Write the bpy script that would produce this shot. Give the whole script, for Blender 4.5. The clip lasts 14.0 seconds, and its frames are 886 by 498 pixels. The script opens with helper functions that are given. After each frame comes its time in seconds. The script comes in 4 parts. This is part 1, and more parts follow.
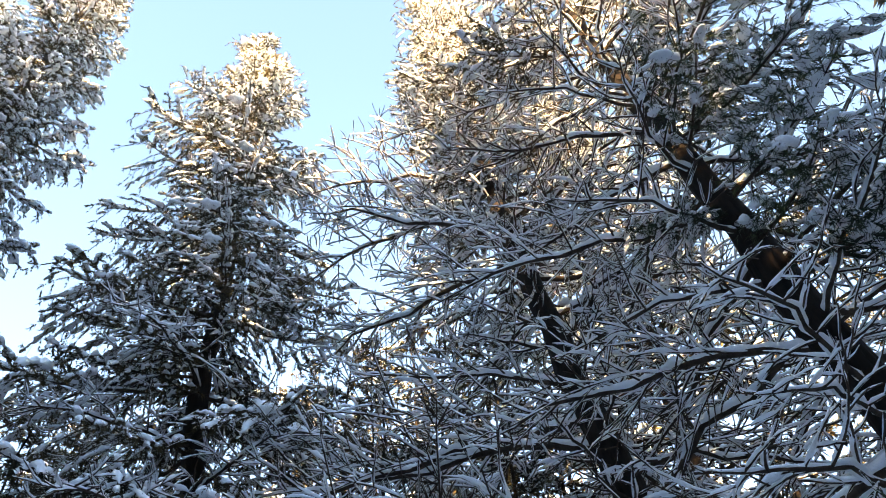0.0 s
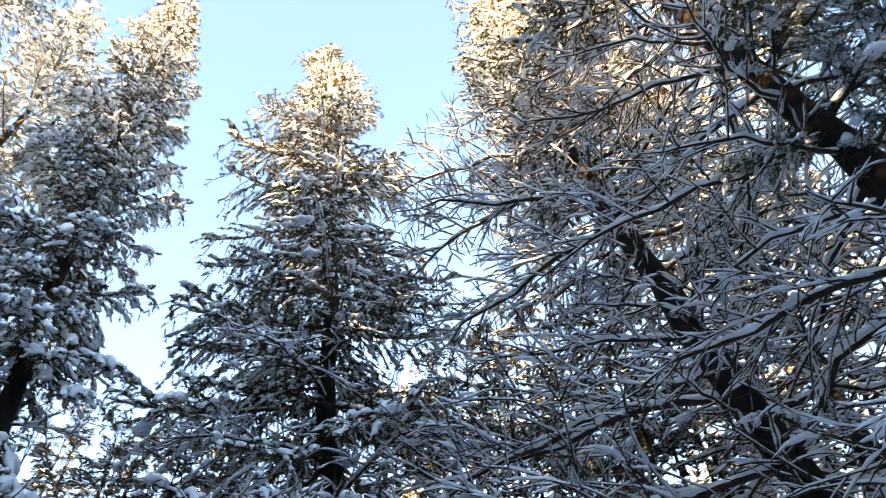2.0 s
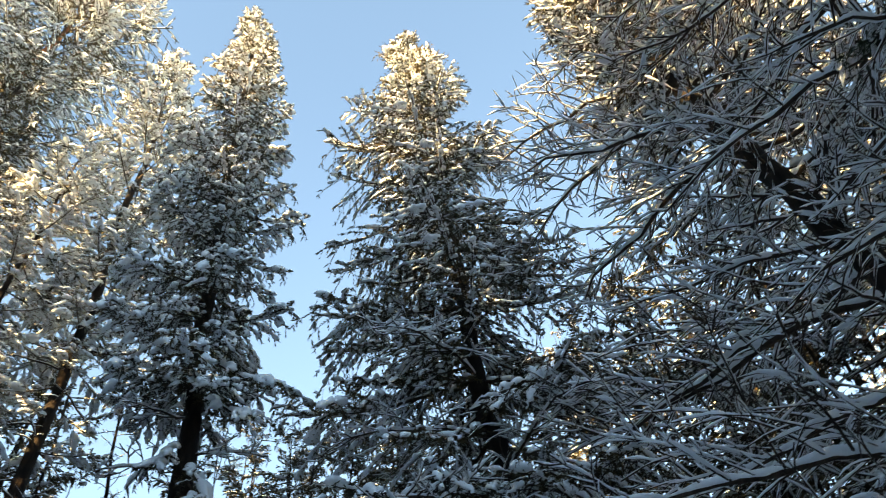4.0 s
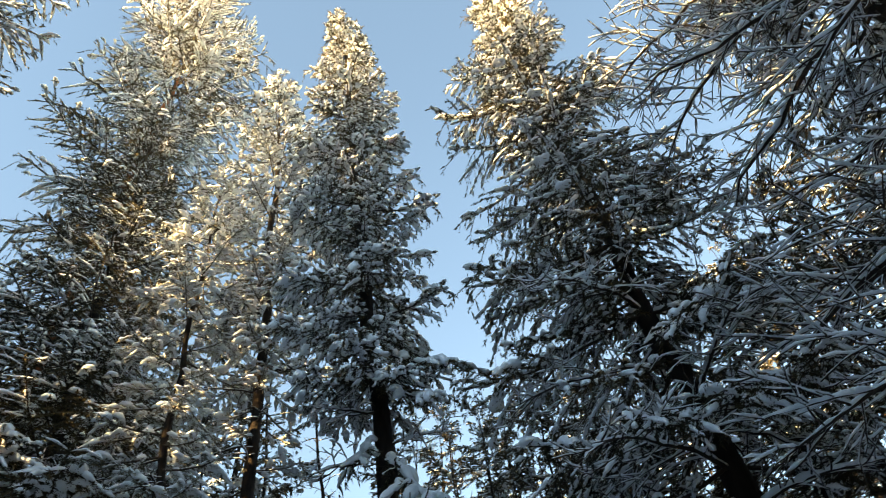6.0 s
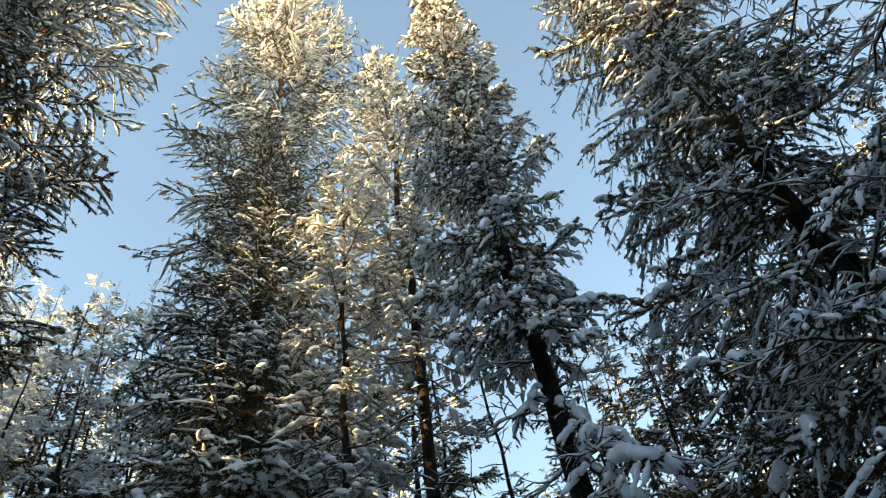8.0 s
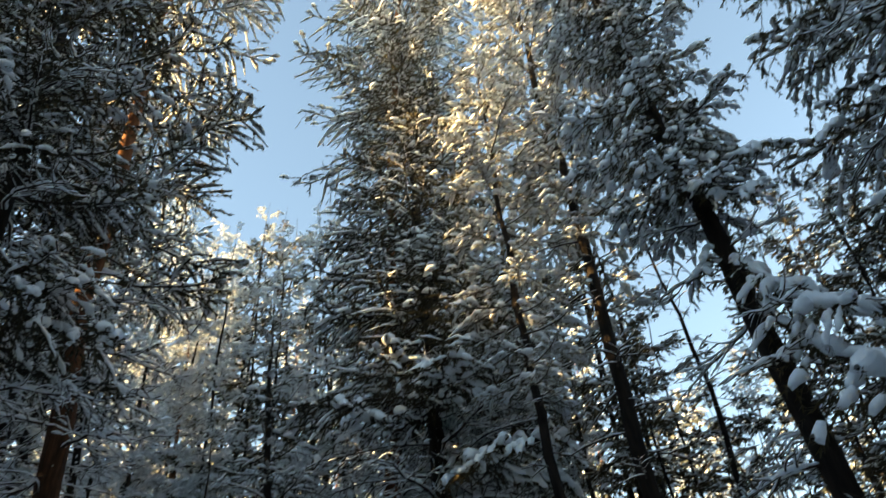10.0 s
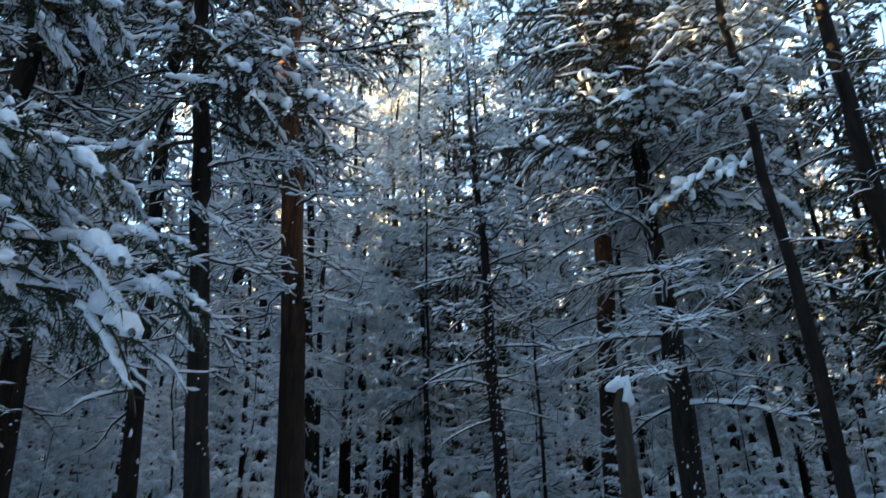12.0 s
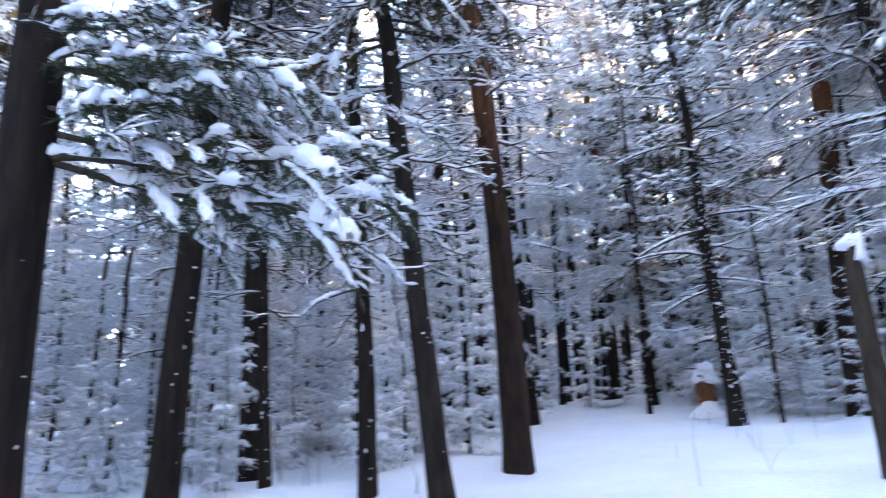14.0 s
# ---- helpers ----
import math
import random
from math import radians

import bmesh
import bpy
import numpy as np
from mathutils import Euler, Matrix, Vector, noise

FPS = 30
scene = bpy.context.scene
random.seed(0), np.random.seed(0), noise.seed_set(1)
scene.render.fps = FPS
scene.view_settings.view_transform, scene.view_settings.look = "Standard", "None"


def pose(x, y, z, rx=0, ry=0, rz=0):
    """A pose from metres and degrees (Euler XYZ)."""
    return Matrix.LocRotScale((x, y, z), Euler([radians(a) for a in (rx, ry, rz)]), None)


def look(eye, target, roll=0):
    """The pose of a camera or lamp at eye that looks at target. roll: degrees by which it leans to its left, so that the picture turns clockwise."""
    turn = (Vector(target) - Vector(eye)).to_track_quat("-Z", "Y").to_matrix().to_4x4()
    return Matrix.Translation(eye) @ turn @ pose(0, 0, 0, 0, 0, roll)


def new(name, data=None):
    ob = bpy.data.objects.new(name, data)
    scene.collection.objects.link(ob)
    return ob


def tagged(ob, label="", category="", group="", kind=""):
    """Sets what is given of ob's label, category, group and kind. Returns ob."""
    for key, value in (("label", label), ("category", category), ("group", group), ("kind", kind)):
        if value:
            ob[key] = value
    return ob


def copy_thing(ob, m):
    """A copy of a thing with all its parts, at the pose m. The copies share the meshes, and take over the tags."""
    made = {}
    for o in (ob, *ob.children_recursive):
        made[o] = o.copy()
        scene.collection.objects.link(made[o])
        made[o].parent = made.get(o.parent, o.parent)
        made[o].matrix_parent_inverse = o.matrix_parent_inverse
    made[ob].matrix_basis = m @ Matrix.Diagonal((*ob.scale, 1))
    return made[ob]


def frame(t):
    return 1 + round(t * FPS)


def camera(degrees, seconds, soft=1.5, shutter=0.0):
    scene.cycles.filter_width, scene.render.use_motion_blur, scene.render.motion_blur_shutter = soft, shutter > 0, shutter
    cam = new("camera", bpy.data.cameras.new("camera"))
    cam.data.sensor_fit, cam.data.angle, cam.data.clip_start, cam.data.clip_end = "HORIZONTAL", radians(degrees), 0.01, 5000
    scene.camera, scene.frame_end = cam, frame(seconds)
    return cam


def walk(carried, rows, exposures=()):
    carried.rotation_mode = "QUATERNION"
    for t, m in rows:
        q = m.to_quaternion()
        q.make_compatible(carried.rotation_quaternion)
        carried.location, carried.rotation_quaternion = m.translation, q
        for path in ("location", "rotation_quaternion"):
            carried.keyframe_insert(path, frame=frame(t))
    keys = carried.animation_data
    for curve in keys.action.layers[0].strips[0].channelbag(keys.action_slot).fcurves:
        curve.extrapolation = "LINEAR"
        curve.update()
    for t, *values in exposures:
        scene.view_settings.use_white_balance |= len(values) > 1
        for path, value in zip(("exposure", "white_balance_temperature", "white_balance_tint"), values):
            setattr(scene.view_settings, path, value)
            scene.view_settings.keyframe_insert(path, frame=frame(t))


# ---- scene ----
cam = camera(57.9, 14.0, 0.75, 0.4)

PATH = [
    (0, pose(0, 0, 1.6, 143.60, 3.19, 10.83)),
    (0.5, pose(0, 0, 1.6, 143.51, 3.30, 12.90)),
    (1, pose(0, 0, 1.6, 143.37, 3.37, 15.18)),
    (1.5, pose(0, 0, 1.6, 143.32, 3.37, 18.65)),
    (2, pose(0, 0, 1.6, 143.09, 3.60, 22.81)),
    (2.2, pose(0, 0, 1.6, 143.05, 3.59, 24.64)),
    (4.3, pose(0, 0, 1.6, 141.76, 4.81, 41.02)),
    (4.5, pose(0, 0, 1.6, 141.59, 5.08, 43.37)),
    (5, pose(0, 0, 1.6, 141.27, 5.33, 47.79)),
    (5.5, pose(0, 0, 1.6, 141.07, 5.47, 51.45)),
    (6, pose(0, 0, 1.6, 140.77, 5.63, 55.36)),
    (6.5, pose(0, 0, 1.6, 140.06, 5.98, 59.08)),
    (7, pose(0, 0, 1.6, 139.78, 6.09, 64.01)),
    (7.2, pose(0, 0, 1.6, 139.64, 5.91, 65.40)),
    (9.3, pose(0, 0, 1.6, 136.47, 6.23, 80.34)),
    (9.5, pose(0, 0, 1.6, 135.52, 6.15, 82.06)),
    (10, pose(0, 0, 1.6, 132.24, 4.78, 84.85)),
    (10.5, pose(0, 0, 1.6, 128.37, 3.81, 88.89)),
    (11, pose(0, 0, 1.6, 124.15, 3.04, 92.25)),
    (11.5, pose(0, 0, 1.6, 118.72, 2.67, 95.84)),
    (12, pose(0, 0, 1.6, 114.74, 1.86, 99.73)),
    (12.5, pose(0, 0, 1.6, 110.74, 0.73, 102.38)),
    (13, pose(0, 0, 1.6, 107.15, 0.43, 104.68)),
    (13.2, pose(0, 0, 1.6, 106.77, 0.81, 105.11)),
    (13.5, pose(0, 0, 1.6, 107.16, 1.58, 106.41)),
    (14, pose(0, 0, 1.6, 107.10, 2.66, 115.29)),
]
walk(cam, PATH, [(0.0, 4.0, 7400, 10), (2.2, 4.0, 7400, 10), (4.3, 3.25, 7900, 1), (9.5, 3.02, 8350, 1), (11.0, 3.15, 8300, 0), (11.5, 3.5, 7700, 2),
                 (12.0, 4.0, 6800, 2), (12.5, 4.6, 6450, 3), (13.0, 5.08, 6650, 8), (13.5, 5.3, 6950, 14), (14.0, 5.5, 7250, 22)])


# ---- world, sun ----
SUN_AZ, SUN_EL = 185.0, 16.0


def toward(az, el=0.0):
    """Unit vector at azimuth az (0 ahead along +y, growing to the left) and elevation el, in degrees."""
    a, e = radians(az), radians(el)
    return Vector((-math.sin(a) * math.cos(e), math.cos(a) * math.cos(e), math.sin(e)))


world = bpy.data.worlds.new("winter_sky")
scene.world = world
world.use_nodes = True
wn = world.node_tree
sky = wn.nodes.new("ShaderNodeTexSky")
sky.sky_type = "NISHITA"
sky.sun_disc = False
sky.sun_elevation = radians(SUN_EL)
sky.sun_rotation = radians(-SUN_AZ)
sky.altitude = 300
sky.air_density, sky.dust_density, sky.ozone_density = 0.8, 0.0, 0.55
back = wn.nodes["Background"]
back.inputs["Strength"].default_value = 0.08
wn.links.new(sky.outputs["Color"], back.inputs["Color"])

lamp = bpy.data.lights.new("sun", "SUN")
lamp.energy, lamp.angle, lamp.color = 5.0, radians(0.6), (1.0, 0.72, 0.38)
sun = new("sun", lamp)
sun.matrix_world = look(toward(SUN_AZ, SUN_EL) * 100, (0, 0, 0))


# ---- materials ----
def material(name):
    m = bpy.data.materials.new(name)
    m.use_nodes = True
    return m, m.node_tree, m.node_tree.nodes["Principled BSDF"]


def node(tree, kind, **values):
    n = tree.nodes.new(kind)
    for k, v in values.items():
        n.inputs[k].default_value = v
    return n


def ramp(tree, source, stops):
    r = tree.nodes.new("ShaderNodeValToRGB")
    e = r.color_ramp.elements
    while len(e) < len(stops):
        e.new(0.5)
    for one, (p, c) in zip(e, stops):
        one.position, one.color = p, (*c, 1)
    tree.links.new(source, r.inputs["Fac"])
    return r


def bump(tree, shader, source, strength, distance):
    b = node(tree, "ShaderNodeBump", Strength=strength, Distance=distance)
    tree.links.new(source, b.inputs["Height"])
    tree.links.new(b.outputs["Normal"], shader.inputs["Normal"])


def snow_material(name, coarse, fine, depth):
    m, t, s = material(name)
    co = t.nodes.new("ShaderNodeTexCoord")
    a = node(t, "ShaderNodeTexNoise", Scale=coarse, Detail=4.0, Roughness=0.6)
    b = node(t, "ShaderNodeTexNoise", Scale=fine, Detail=3.0, Roughness=0.7)
    for n in (a, b):
        t.links.new(co.outputs["Object"], n.inputs["Vector"])
    r = ramp(t, a.outputs["Fac"], [(0.3, (0.82, 0.84, 0.87)), (0.7, (0.93, 0.935, 0.945))])
    t.links.new(r.outputs["Color"], s.inputs["Base Color"])
    s.inputs["Roughness"].default_value = 0.65
    s.inputs["Specular IOR Level"].default_value = 0.25
    mix = node(t, "ShaderNodeMath")
    mix.operation = "ADD"
    t.links.new(a.outputs["Fac"], mix.inputs[0])
    t.links.new(b.outputs["Fac"], mix.inputs[1])
    bump(t, s, mix.outputs["Value"], 0.6, depth)
    return m


def bark_material(name, low, high, upper=None, change=(6.0, 9.0)):
    """Rough furrowed bark; upper: the flaky colour that takes over above change[0] to change[1] metres of trunk."""
    m, t, s = material(name)
    co = t.nodes.new("ShaderNodeTexCoord")
    mp = node(t, "ShaderNodeMapping", Scale=(9.0, 9.0, 1.6))
    t.links.new(co.outputs["Object"], mp.inputs["Vector"])
    a = node(t, "ShaderNodeTexNoise", Scale=1.6, Detail=6.0, Roughness=0.65)
    v = node(t, "ShaderNodeTexVoronoi", Scale=1.5)
    v.feature = "DISTANCE_TO_EDGE"
    for n in (a, v):
        t.links.new(mp.outputs["Vector"], n.inputs["Vector"])
    r = ramp(t, a.outputs["Fac"], [(0.3, low), (0.72, high)])
    colour = r.outputs["Color"]
    if upper:
        sep = t.nodes.new("ShaderNodeSeparateXYZ")
        t.links.new(co.outputs["Object"], sep.inputs["Vector"])
        wob = node(t, "ShaderNodeMath")
        wob.operation = "MULTIPLY_ADD"
        t.links.new(a.outputs["Fac"], wob.inputs[0])
        wob.inputs[1].default_value = 4.0
        t.links.new(sep.outputs["Z"], wob.inputs[2])
        rng = node(t, "ShaderNodeMapRange")
        rng.inputs["From Min"].default_value, rng.inputs["From Max"].default_value = change[0] + 2, change[1] + 2
        t.links.new(wob.outputs["Value"], rng.inputs["Value"])
        hi = ramp(t, a.outputs["Fac"], [(0.3, tuple(c * 0.5 for c in upper)), (0.7, upper)])
        mx = t.nodes.new("ShaderNodeMix")
        mx.data_type = "RGBA"
        t.links.new(rng.outputs["Result"], mx.inputs["Factor"])
        t.links.new(colour, mx.inputs["A"])
        t.links.new(hi.outputs["Color"], mx.inputs["B"])
        colour = mx.outputs["Result"]
    t.links.new(colour, s.inputs["Base Color"])
    s.inputs["Roughness"].default_value = 0.9
    s.inputs["Specular IOR Level"].default_value = 0.2
    bump(t, s, v.outputs["Distance"], 0.9, 0.02)
    return m


def needle_material(name, low, high):
    m, t, s = material(name)
    info = t.nodes.new("ShaderNodeObjectInfo")
    geo = t.nodes.new("ShaderNodeNewGeometry")
    add = node(t, "ShaderNodeMath")
    add.operation = "ADD"
    t.links.new(info.outputs["Random"], add.inputs[0])
    t.links.new(geo.outputs["Random Per Island"], add.inputs[1])
    half = node(t, "ShaderNodeMath")
    half.operation = "MULTIPLY"
    half.inputs[1].default_value = 0.5
    t.links.new(add.outputs["Value"], half.inputs[0])
    r = ramp(t, half.outputs["Value"], [(0.15, low), (0.85, high)])
    t.links.new(r.outputs["Color"], s.inputs["Base Color"])
    s.inputs["Roughness"].default_value = 0.6
    s.inputs["Specular IOR Level"].default_value = 0.2
    return m


SNOW = snow_material("bough_snow", 9.0, 40.0, 0.02)
SNOW_GROUND = snow_material("ground_snow", 0.8, 14.0, 0.03)
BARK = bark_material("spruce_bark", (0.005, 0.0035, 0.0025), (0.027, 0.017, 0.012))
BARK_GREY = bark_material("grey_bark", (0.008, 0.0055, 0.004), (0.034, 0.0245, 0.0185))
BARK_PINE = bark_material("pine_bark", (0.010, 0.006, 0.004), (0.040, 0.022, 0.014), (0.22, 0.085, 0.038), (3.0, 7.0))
BARK_SNAG = bark_material("snag_bark", (0.018, 0.012, 0.008), (0.075, 0.053, 0.036))
TWIG = bark_material("twig_bark", (0.026, 0.017, 0.012), (0.085, 0.058, 0.041))
NEEDLE = needle_material("spruce_needles", (0.016, 0.015, 0.007), (0.088, 0.062, 0.025))
NEEDLE_PINE = needle_material("pine_needles", (0.014, 0.022, 0.011), (0.050, 0.062, 0.028))
NEEDLE_FROST = needle_material("frosted_needles", (0.50, 0.52, 0.53), (0.80, 0.82, 0.84))
# half frost, half sunlight put into the colour: paler needles for two spruces
NEEDLE_RIME_SUN = needle_material("sunlit_rimed_needles", (0.10, 0.088, 0.062), (0.42, 0.39, 0.33))
NEEDLE_FAR = needle_material("distant_needles", (0.045, 0.05, 0.048), (0.26, 0.27, 0.275))
ROT = bark_material("broken_wood", (0.06, 0.022, 0.010), (0.30, 0.12, 0.040))


# ---- mesh tools ----
class Geo:
    """Collects vertices and faces of one mesh."""

    def __init__(self):
        self.v, self.f, self.n = [], [], 0

    def add(self, verts, faces):
        self.v.append(verts)
        self.f.extend((faces + self.n).tolist())
        self.n += len(verts)

    def mesh(self, name, mat, smooth=True):
        me = bpy.data.meshes.new(name)
        if self.n:
            me.from_pydata(np.concatenate(self.v).tolist(), [], self.f)
            me.polygons.foreach_set("use_smooth", np.full(len(me.polygons), smooth))
        me.materials.append(mat)
        me.update()
        return me


def frames_of(p):
    """Two unit vectors across a line of points, the second as far up as it goes."""
    d = np.gradient(p, axis=0)
    d /= np.linalg.norm(d, axis=1)[:, None] + 1e-9
    ref = np.where(np.abs(d[:, 2:3]) > 0.9, np.array([[0.0, 1.0, 0.0]]), np.array([[0.0, 0.0, 1.0]]))
    side = np.cross(d, ref)
    side /= np.linalg.norm(side, axis=1)[:, None] + 1e-9
    return side, np.cross(side, d)


FACE_CACHE = {}


def ring_faces(k, n):
    if (k, n) not in FACE_CACHE:
        i, j = np.meshgrid(np.arange(k - 1), np.arange(n), indexing="ij")
        a, b = i * n + j, i * n + (j + 1) % n
        FACE_CACHE[k, n] = np.stack([a, b, b + n, a + n], -1).reshape(-1, 4)
    return FACE_CACHE[k, n]


def tube(geo, p, r, n=3):
    p, r = np.asarray(p, float), np.asarray(r, float)
    side, up = frames_of(p)
    a = np.arange(n) * 2 * np.pi / n + 0.5
    ring = side[:, None] * np.cos(a)[None, :, None] + up[:, None] * np.sin(a)[None, :, None]
    geo.add((p[:, None] + ring * r[:, None, None]).reshape(-1, 3), ring_faces(len(p), n))


PROFILE = np.array([(-0.85, -0.05), (-0.62, 0.95), (0.66, 0.90), (0.82, -0.12)])
PROFILE_LOW = np.array([(-0.95, 0.1), (-0.05, 1.15), (0.95, 0.0)])


def snow_ribbon(geo, p, w, h, rng, low=False):
    """A strip of snow lying along a twig, of uneven width and height, w wide to each side and h high."""
    p = np.asarray(p, float)
    k = len(p)
    side, _ = frames_of(p)
    side[:, 2] = 0
    up = np.array([0.0, 0.0, 1.0])
    prof = PROFILE_LOW if low else PROFILE
    env = np.ones(k)
    env[0], env[-1] = 0.35, 0.25
    ww = w * env * rng.uniform(0.6, 1.35, k)
    hh = h * env * rng.uniform(0.55, 1.45, k)
    v = p[:, None] + side[:, None] * (prof[None, :, 0, None] * ww[:, None, None]) + up * (prof[None, :, 1, None] * hh[:, None, None])
    geo.add(v.reshape(-1, 3), ring_faces(k, len(prof)))


def rope(geo, p, w, h, rng, step=0.07, beads=(0.12, 0.5, 0.9, 1.5)):
    """Snow lying along a twig as an uneven string of soft lumps that thin out and swell."""
    p = np.asarray(p, float)
    run = np.concatenate([[0], np.cumsum(np.linalg.norm(np.diff(p, axis=0), axis=1))])
    m = max(4, int(run[-1] / step) + 2)
    u = np.linspace(0, run[-1], m)
    q = np.stack([np.interp(u, run, p[:, c]) for c in range(3)], 1)
    w, h = (np.interp(u, run, np.broadcast_to(x, len(p))) for x in (w, h))
    q[:, :2] += rng.normal(0, 0.18, (m, 2)) * w[:, None]
    q[:, 2] += rng.uniform(0, 0.25, m) * h
    side, _ = frames_of(q)
    side[:, 2] = 0
    swell = np.interp(np.arange(m), np.arange(0, m + 2, 2), rng.choice(beads, len(np.arange(0, m + 2, 2)))) * rng.uniform(0.8, 1.2, m)
    flat = np.gradient(q, axis=0)
    flat = np.hypot(flat[:, 0], flat[:, 1]) / (np.linalg.norm(flat, axis=1) + 1e-9)
    swell = swell * (0.12 + 0.88 * flat ** 2)
    swell[0], swell[-1] = 0.3, 0.35
    prof = ROPE
    v = q[:, None] + side[:, None] * (prof[None, :, 0, None] * (w * swell)[:, None, None]) + np.array([0.0, 0.0, 1.0]) * (prof[None, :, 1, None] * (h * swell)[:, None, None])
    geo.add(v.reshape(-1, 3), ring_faces(m, len(prof)))


ROPE = np.array([(-0.82, -0.42), (-0.90, 0.36), (-0.30, 0.95), (0.42, 0.92), (0.92, 0.30), (0.84, -0.46)])


def unit_ball():
    bm = bmesh.new()
    bmesh.ops.create_icosphere(bm, subdivisions=1, radius=1)
    bm.verts.ensure_lookup_table()
    v = np.array([x.co[:] for x in bm.verts])
    f = np.array([[x.index for x in y.verts] for y in bm.faces])
    bm.free()
    bm = bmesh.new()
    bmesh.ops.create_icosphere(bm, subdivisions=2, radius=1)
    v2 = np.array([x.co[:] for x in bm.verts])
    bm.verts.ensure_lookup_table()
    f2 = np.array([[x.index for x in y.verts] for y in bm.faces])
    bm.free()
    return v, f, v2, f2


BALL_V, BALL_F, BALL_V2, BALL_F2 = unit_ball()


def lump(geo, at, size, rng, fine=False):
    """A rounded, uneven cushion of snow."""
    b, f = (BALL_V2, BALL_F2) if fine else (BALL_V, BALL_F)
    a = rng.uniform(0, 6.28)
    turn = np.array([[math.cos(a), -math.sin(a), 0], [math.sin(a), math.cos(a), 0], [0, 0, 1]])
    v = b * (1 + 0.28 * np.sin(b @ rng.uniform(-4, 4, (3, 1)) + rng.uniform(0, 6)) + (0.06 if fine else 0.14) * rng.uniform(-1, 1, (len(b), 1)))
    v = v * np.asarray(size)
    v[:, 2] = np.where(v[:, 2] < 0, v[:, 2] * 0.45, v[:, 2])
    geo.add(v @ turn.T + np.asarray(at), f)


PAD_FINE = ((0.5, 0.88), (0.84, 0.55), (1.0, 0.08), (0.72, -0.14))
PAD_MEAN = ((0.55, 0.86), (0.97, 0.32), (0.72, -0.14))
PAD_LOW = ((0.68, 0.80), (1.0, 0.10))
FAN_CACHE = {}


def pad(geo, at, d, length, width, height, rng, low=1, droop=0.35, tilt=0.0):
    """A cushion of snow lying on a spray of twigs: lobed outline, domed top, sinking outwards."""
    n, rings = ((13, PAD_FINE), (10, PAD_MEAN), (7, PAD_LOW))[low]
    a = np.arange(n) * 2 * np.pi / n + rng.uniform(0, 1)
    lobe = 1 + 0.24 * np.sin(rng.integers(2, 5) * a + rng.uniform(0, 6)) + rng.uniform(-0.14, 0.14, n)
    out = np.stack([np.cos(a) * lobe * length / 2, np.sin(a) * lobe * width / 2], 1)
    v = [np.array([[0.0, 0.0, height * rng.uniform(0.85, 1.1)]])]
    for k, z in rings:
        xy = out * k * (1 + rng.uniform(-0.06, 0.06, (n, 1)))
        v.append(np.concatenate([xy, (z + rng.uniform(-0.10, 0.10, (n, 1))) * height], 1))
    v.append(np.array([[0.0, 0.0, -0.1 * height]]))
    v = np.concatenate(v)
    v[:, 2] -= droop * (v[:, 0] ** 2 + v[:, 1] ** 2) / (length * 0.6)
    v[:, 2] += tilt * v[:, 0]
    b = math.atan2(d[1], d[0])
    c, q = math.cos(b), math.sin(b)
    if (n, len(rings)) not in FAN_CACHE:
        f = [[0, 1 + j, 1 + (j + 1) % n] for j in range(n)]
        for i in range(len(rings) - 1):
            for j in range(n):
                e, g = 1 + i * n + j, 1 + i * n + (j + 1) % n
                f += [[e, e + n, g + n], [e, g + n, g]]
        last = 1 + (len(rings) - 1) * n
        f += [[last + j, last + n, last + (j + 1) % n] for j in range(n)]
        FAN_CACHE[n, len(rings)] = np.array(f)
    geo.add(np.stack([v[:, 0] * c - v[:, 1] * q, v[:, 0] * q + v[:, 1] * c, v[:, 2]], 1) + np.asarray(at), FAN_CACHE[n, len(rings)])


def needles(geo, pos, fwd, length, width, rng):
    """Short tapering tufts of needles round shoots, one three-cornered blade each."""
    m = len(pos)
    rad = rng.normal(size=(m, 3))
    rad -= (rad * fwd).sum(1)[:, None] * fwd
    rad /= np.linalg.norm(rad, axis=1)[:, None] + 1e-9
    side = np.cross(fwd, rad)
    ln = length * rng.uniform(0.6, 1.3, (m, 1))
    tip = pos + rad * ln * 0.75 + fwd * ln * 0.75
    tip[:, 2] -= 0.1 * length
    v = np.stack([pos + side * width, pos - side * width, tip], 1).reshape(-1, 3)
    geo.add(v, np.arange(3 * m).reshape(-1, 3))


def line(a, d, length, sag, k, rng, wob=0.06):
    """Points of a twig from a in direction d, sinking by sag of its length, with a wobble."""
    s = np.linspace(0, 1, k)[:, None]
    p = a + d * length * s
    p = p + np.cumsum(rng.normal(size=(k, 3)) * wob * length / k, axis=0) * (s > 0)
    p[:, 2] -= sag * length * s[:, 0] ** 2
    return p


def bow(a, d, length, k, rng, bend=0.6):
    """Points of a dead twig from a in direction d, bent one way with an upturned or hanging end and a little unevenness."""
    s = np.linspace(0, 1, k)[:, None]
    side = np.cross(d, rng.normal(size=3))
    side /= np.linalg.norm(side) + 1e-9
    p = a + length * (d * s + side * bend * rng.uniform(-1, 1) * s ** 2 + np.array([0, 0, 1.0]) * rng.normal(-0.08, 0.22) * s ** 2.5)
    jolt = np.cumsum(rng.normal(size=(k, 3)), axis=0) * 0.035 * length / k ** 0.5
    return p + jolt * s + side * 0.05 * length * np.sin(s * rng.uniform(3, 7) + rng.uniform(0, 6)) * s


def unit(v):
    return v / (np.linalg.norm(v) + 1e-9)


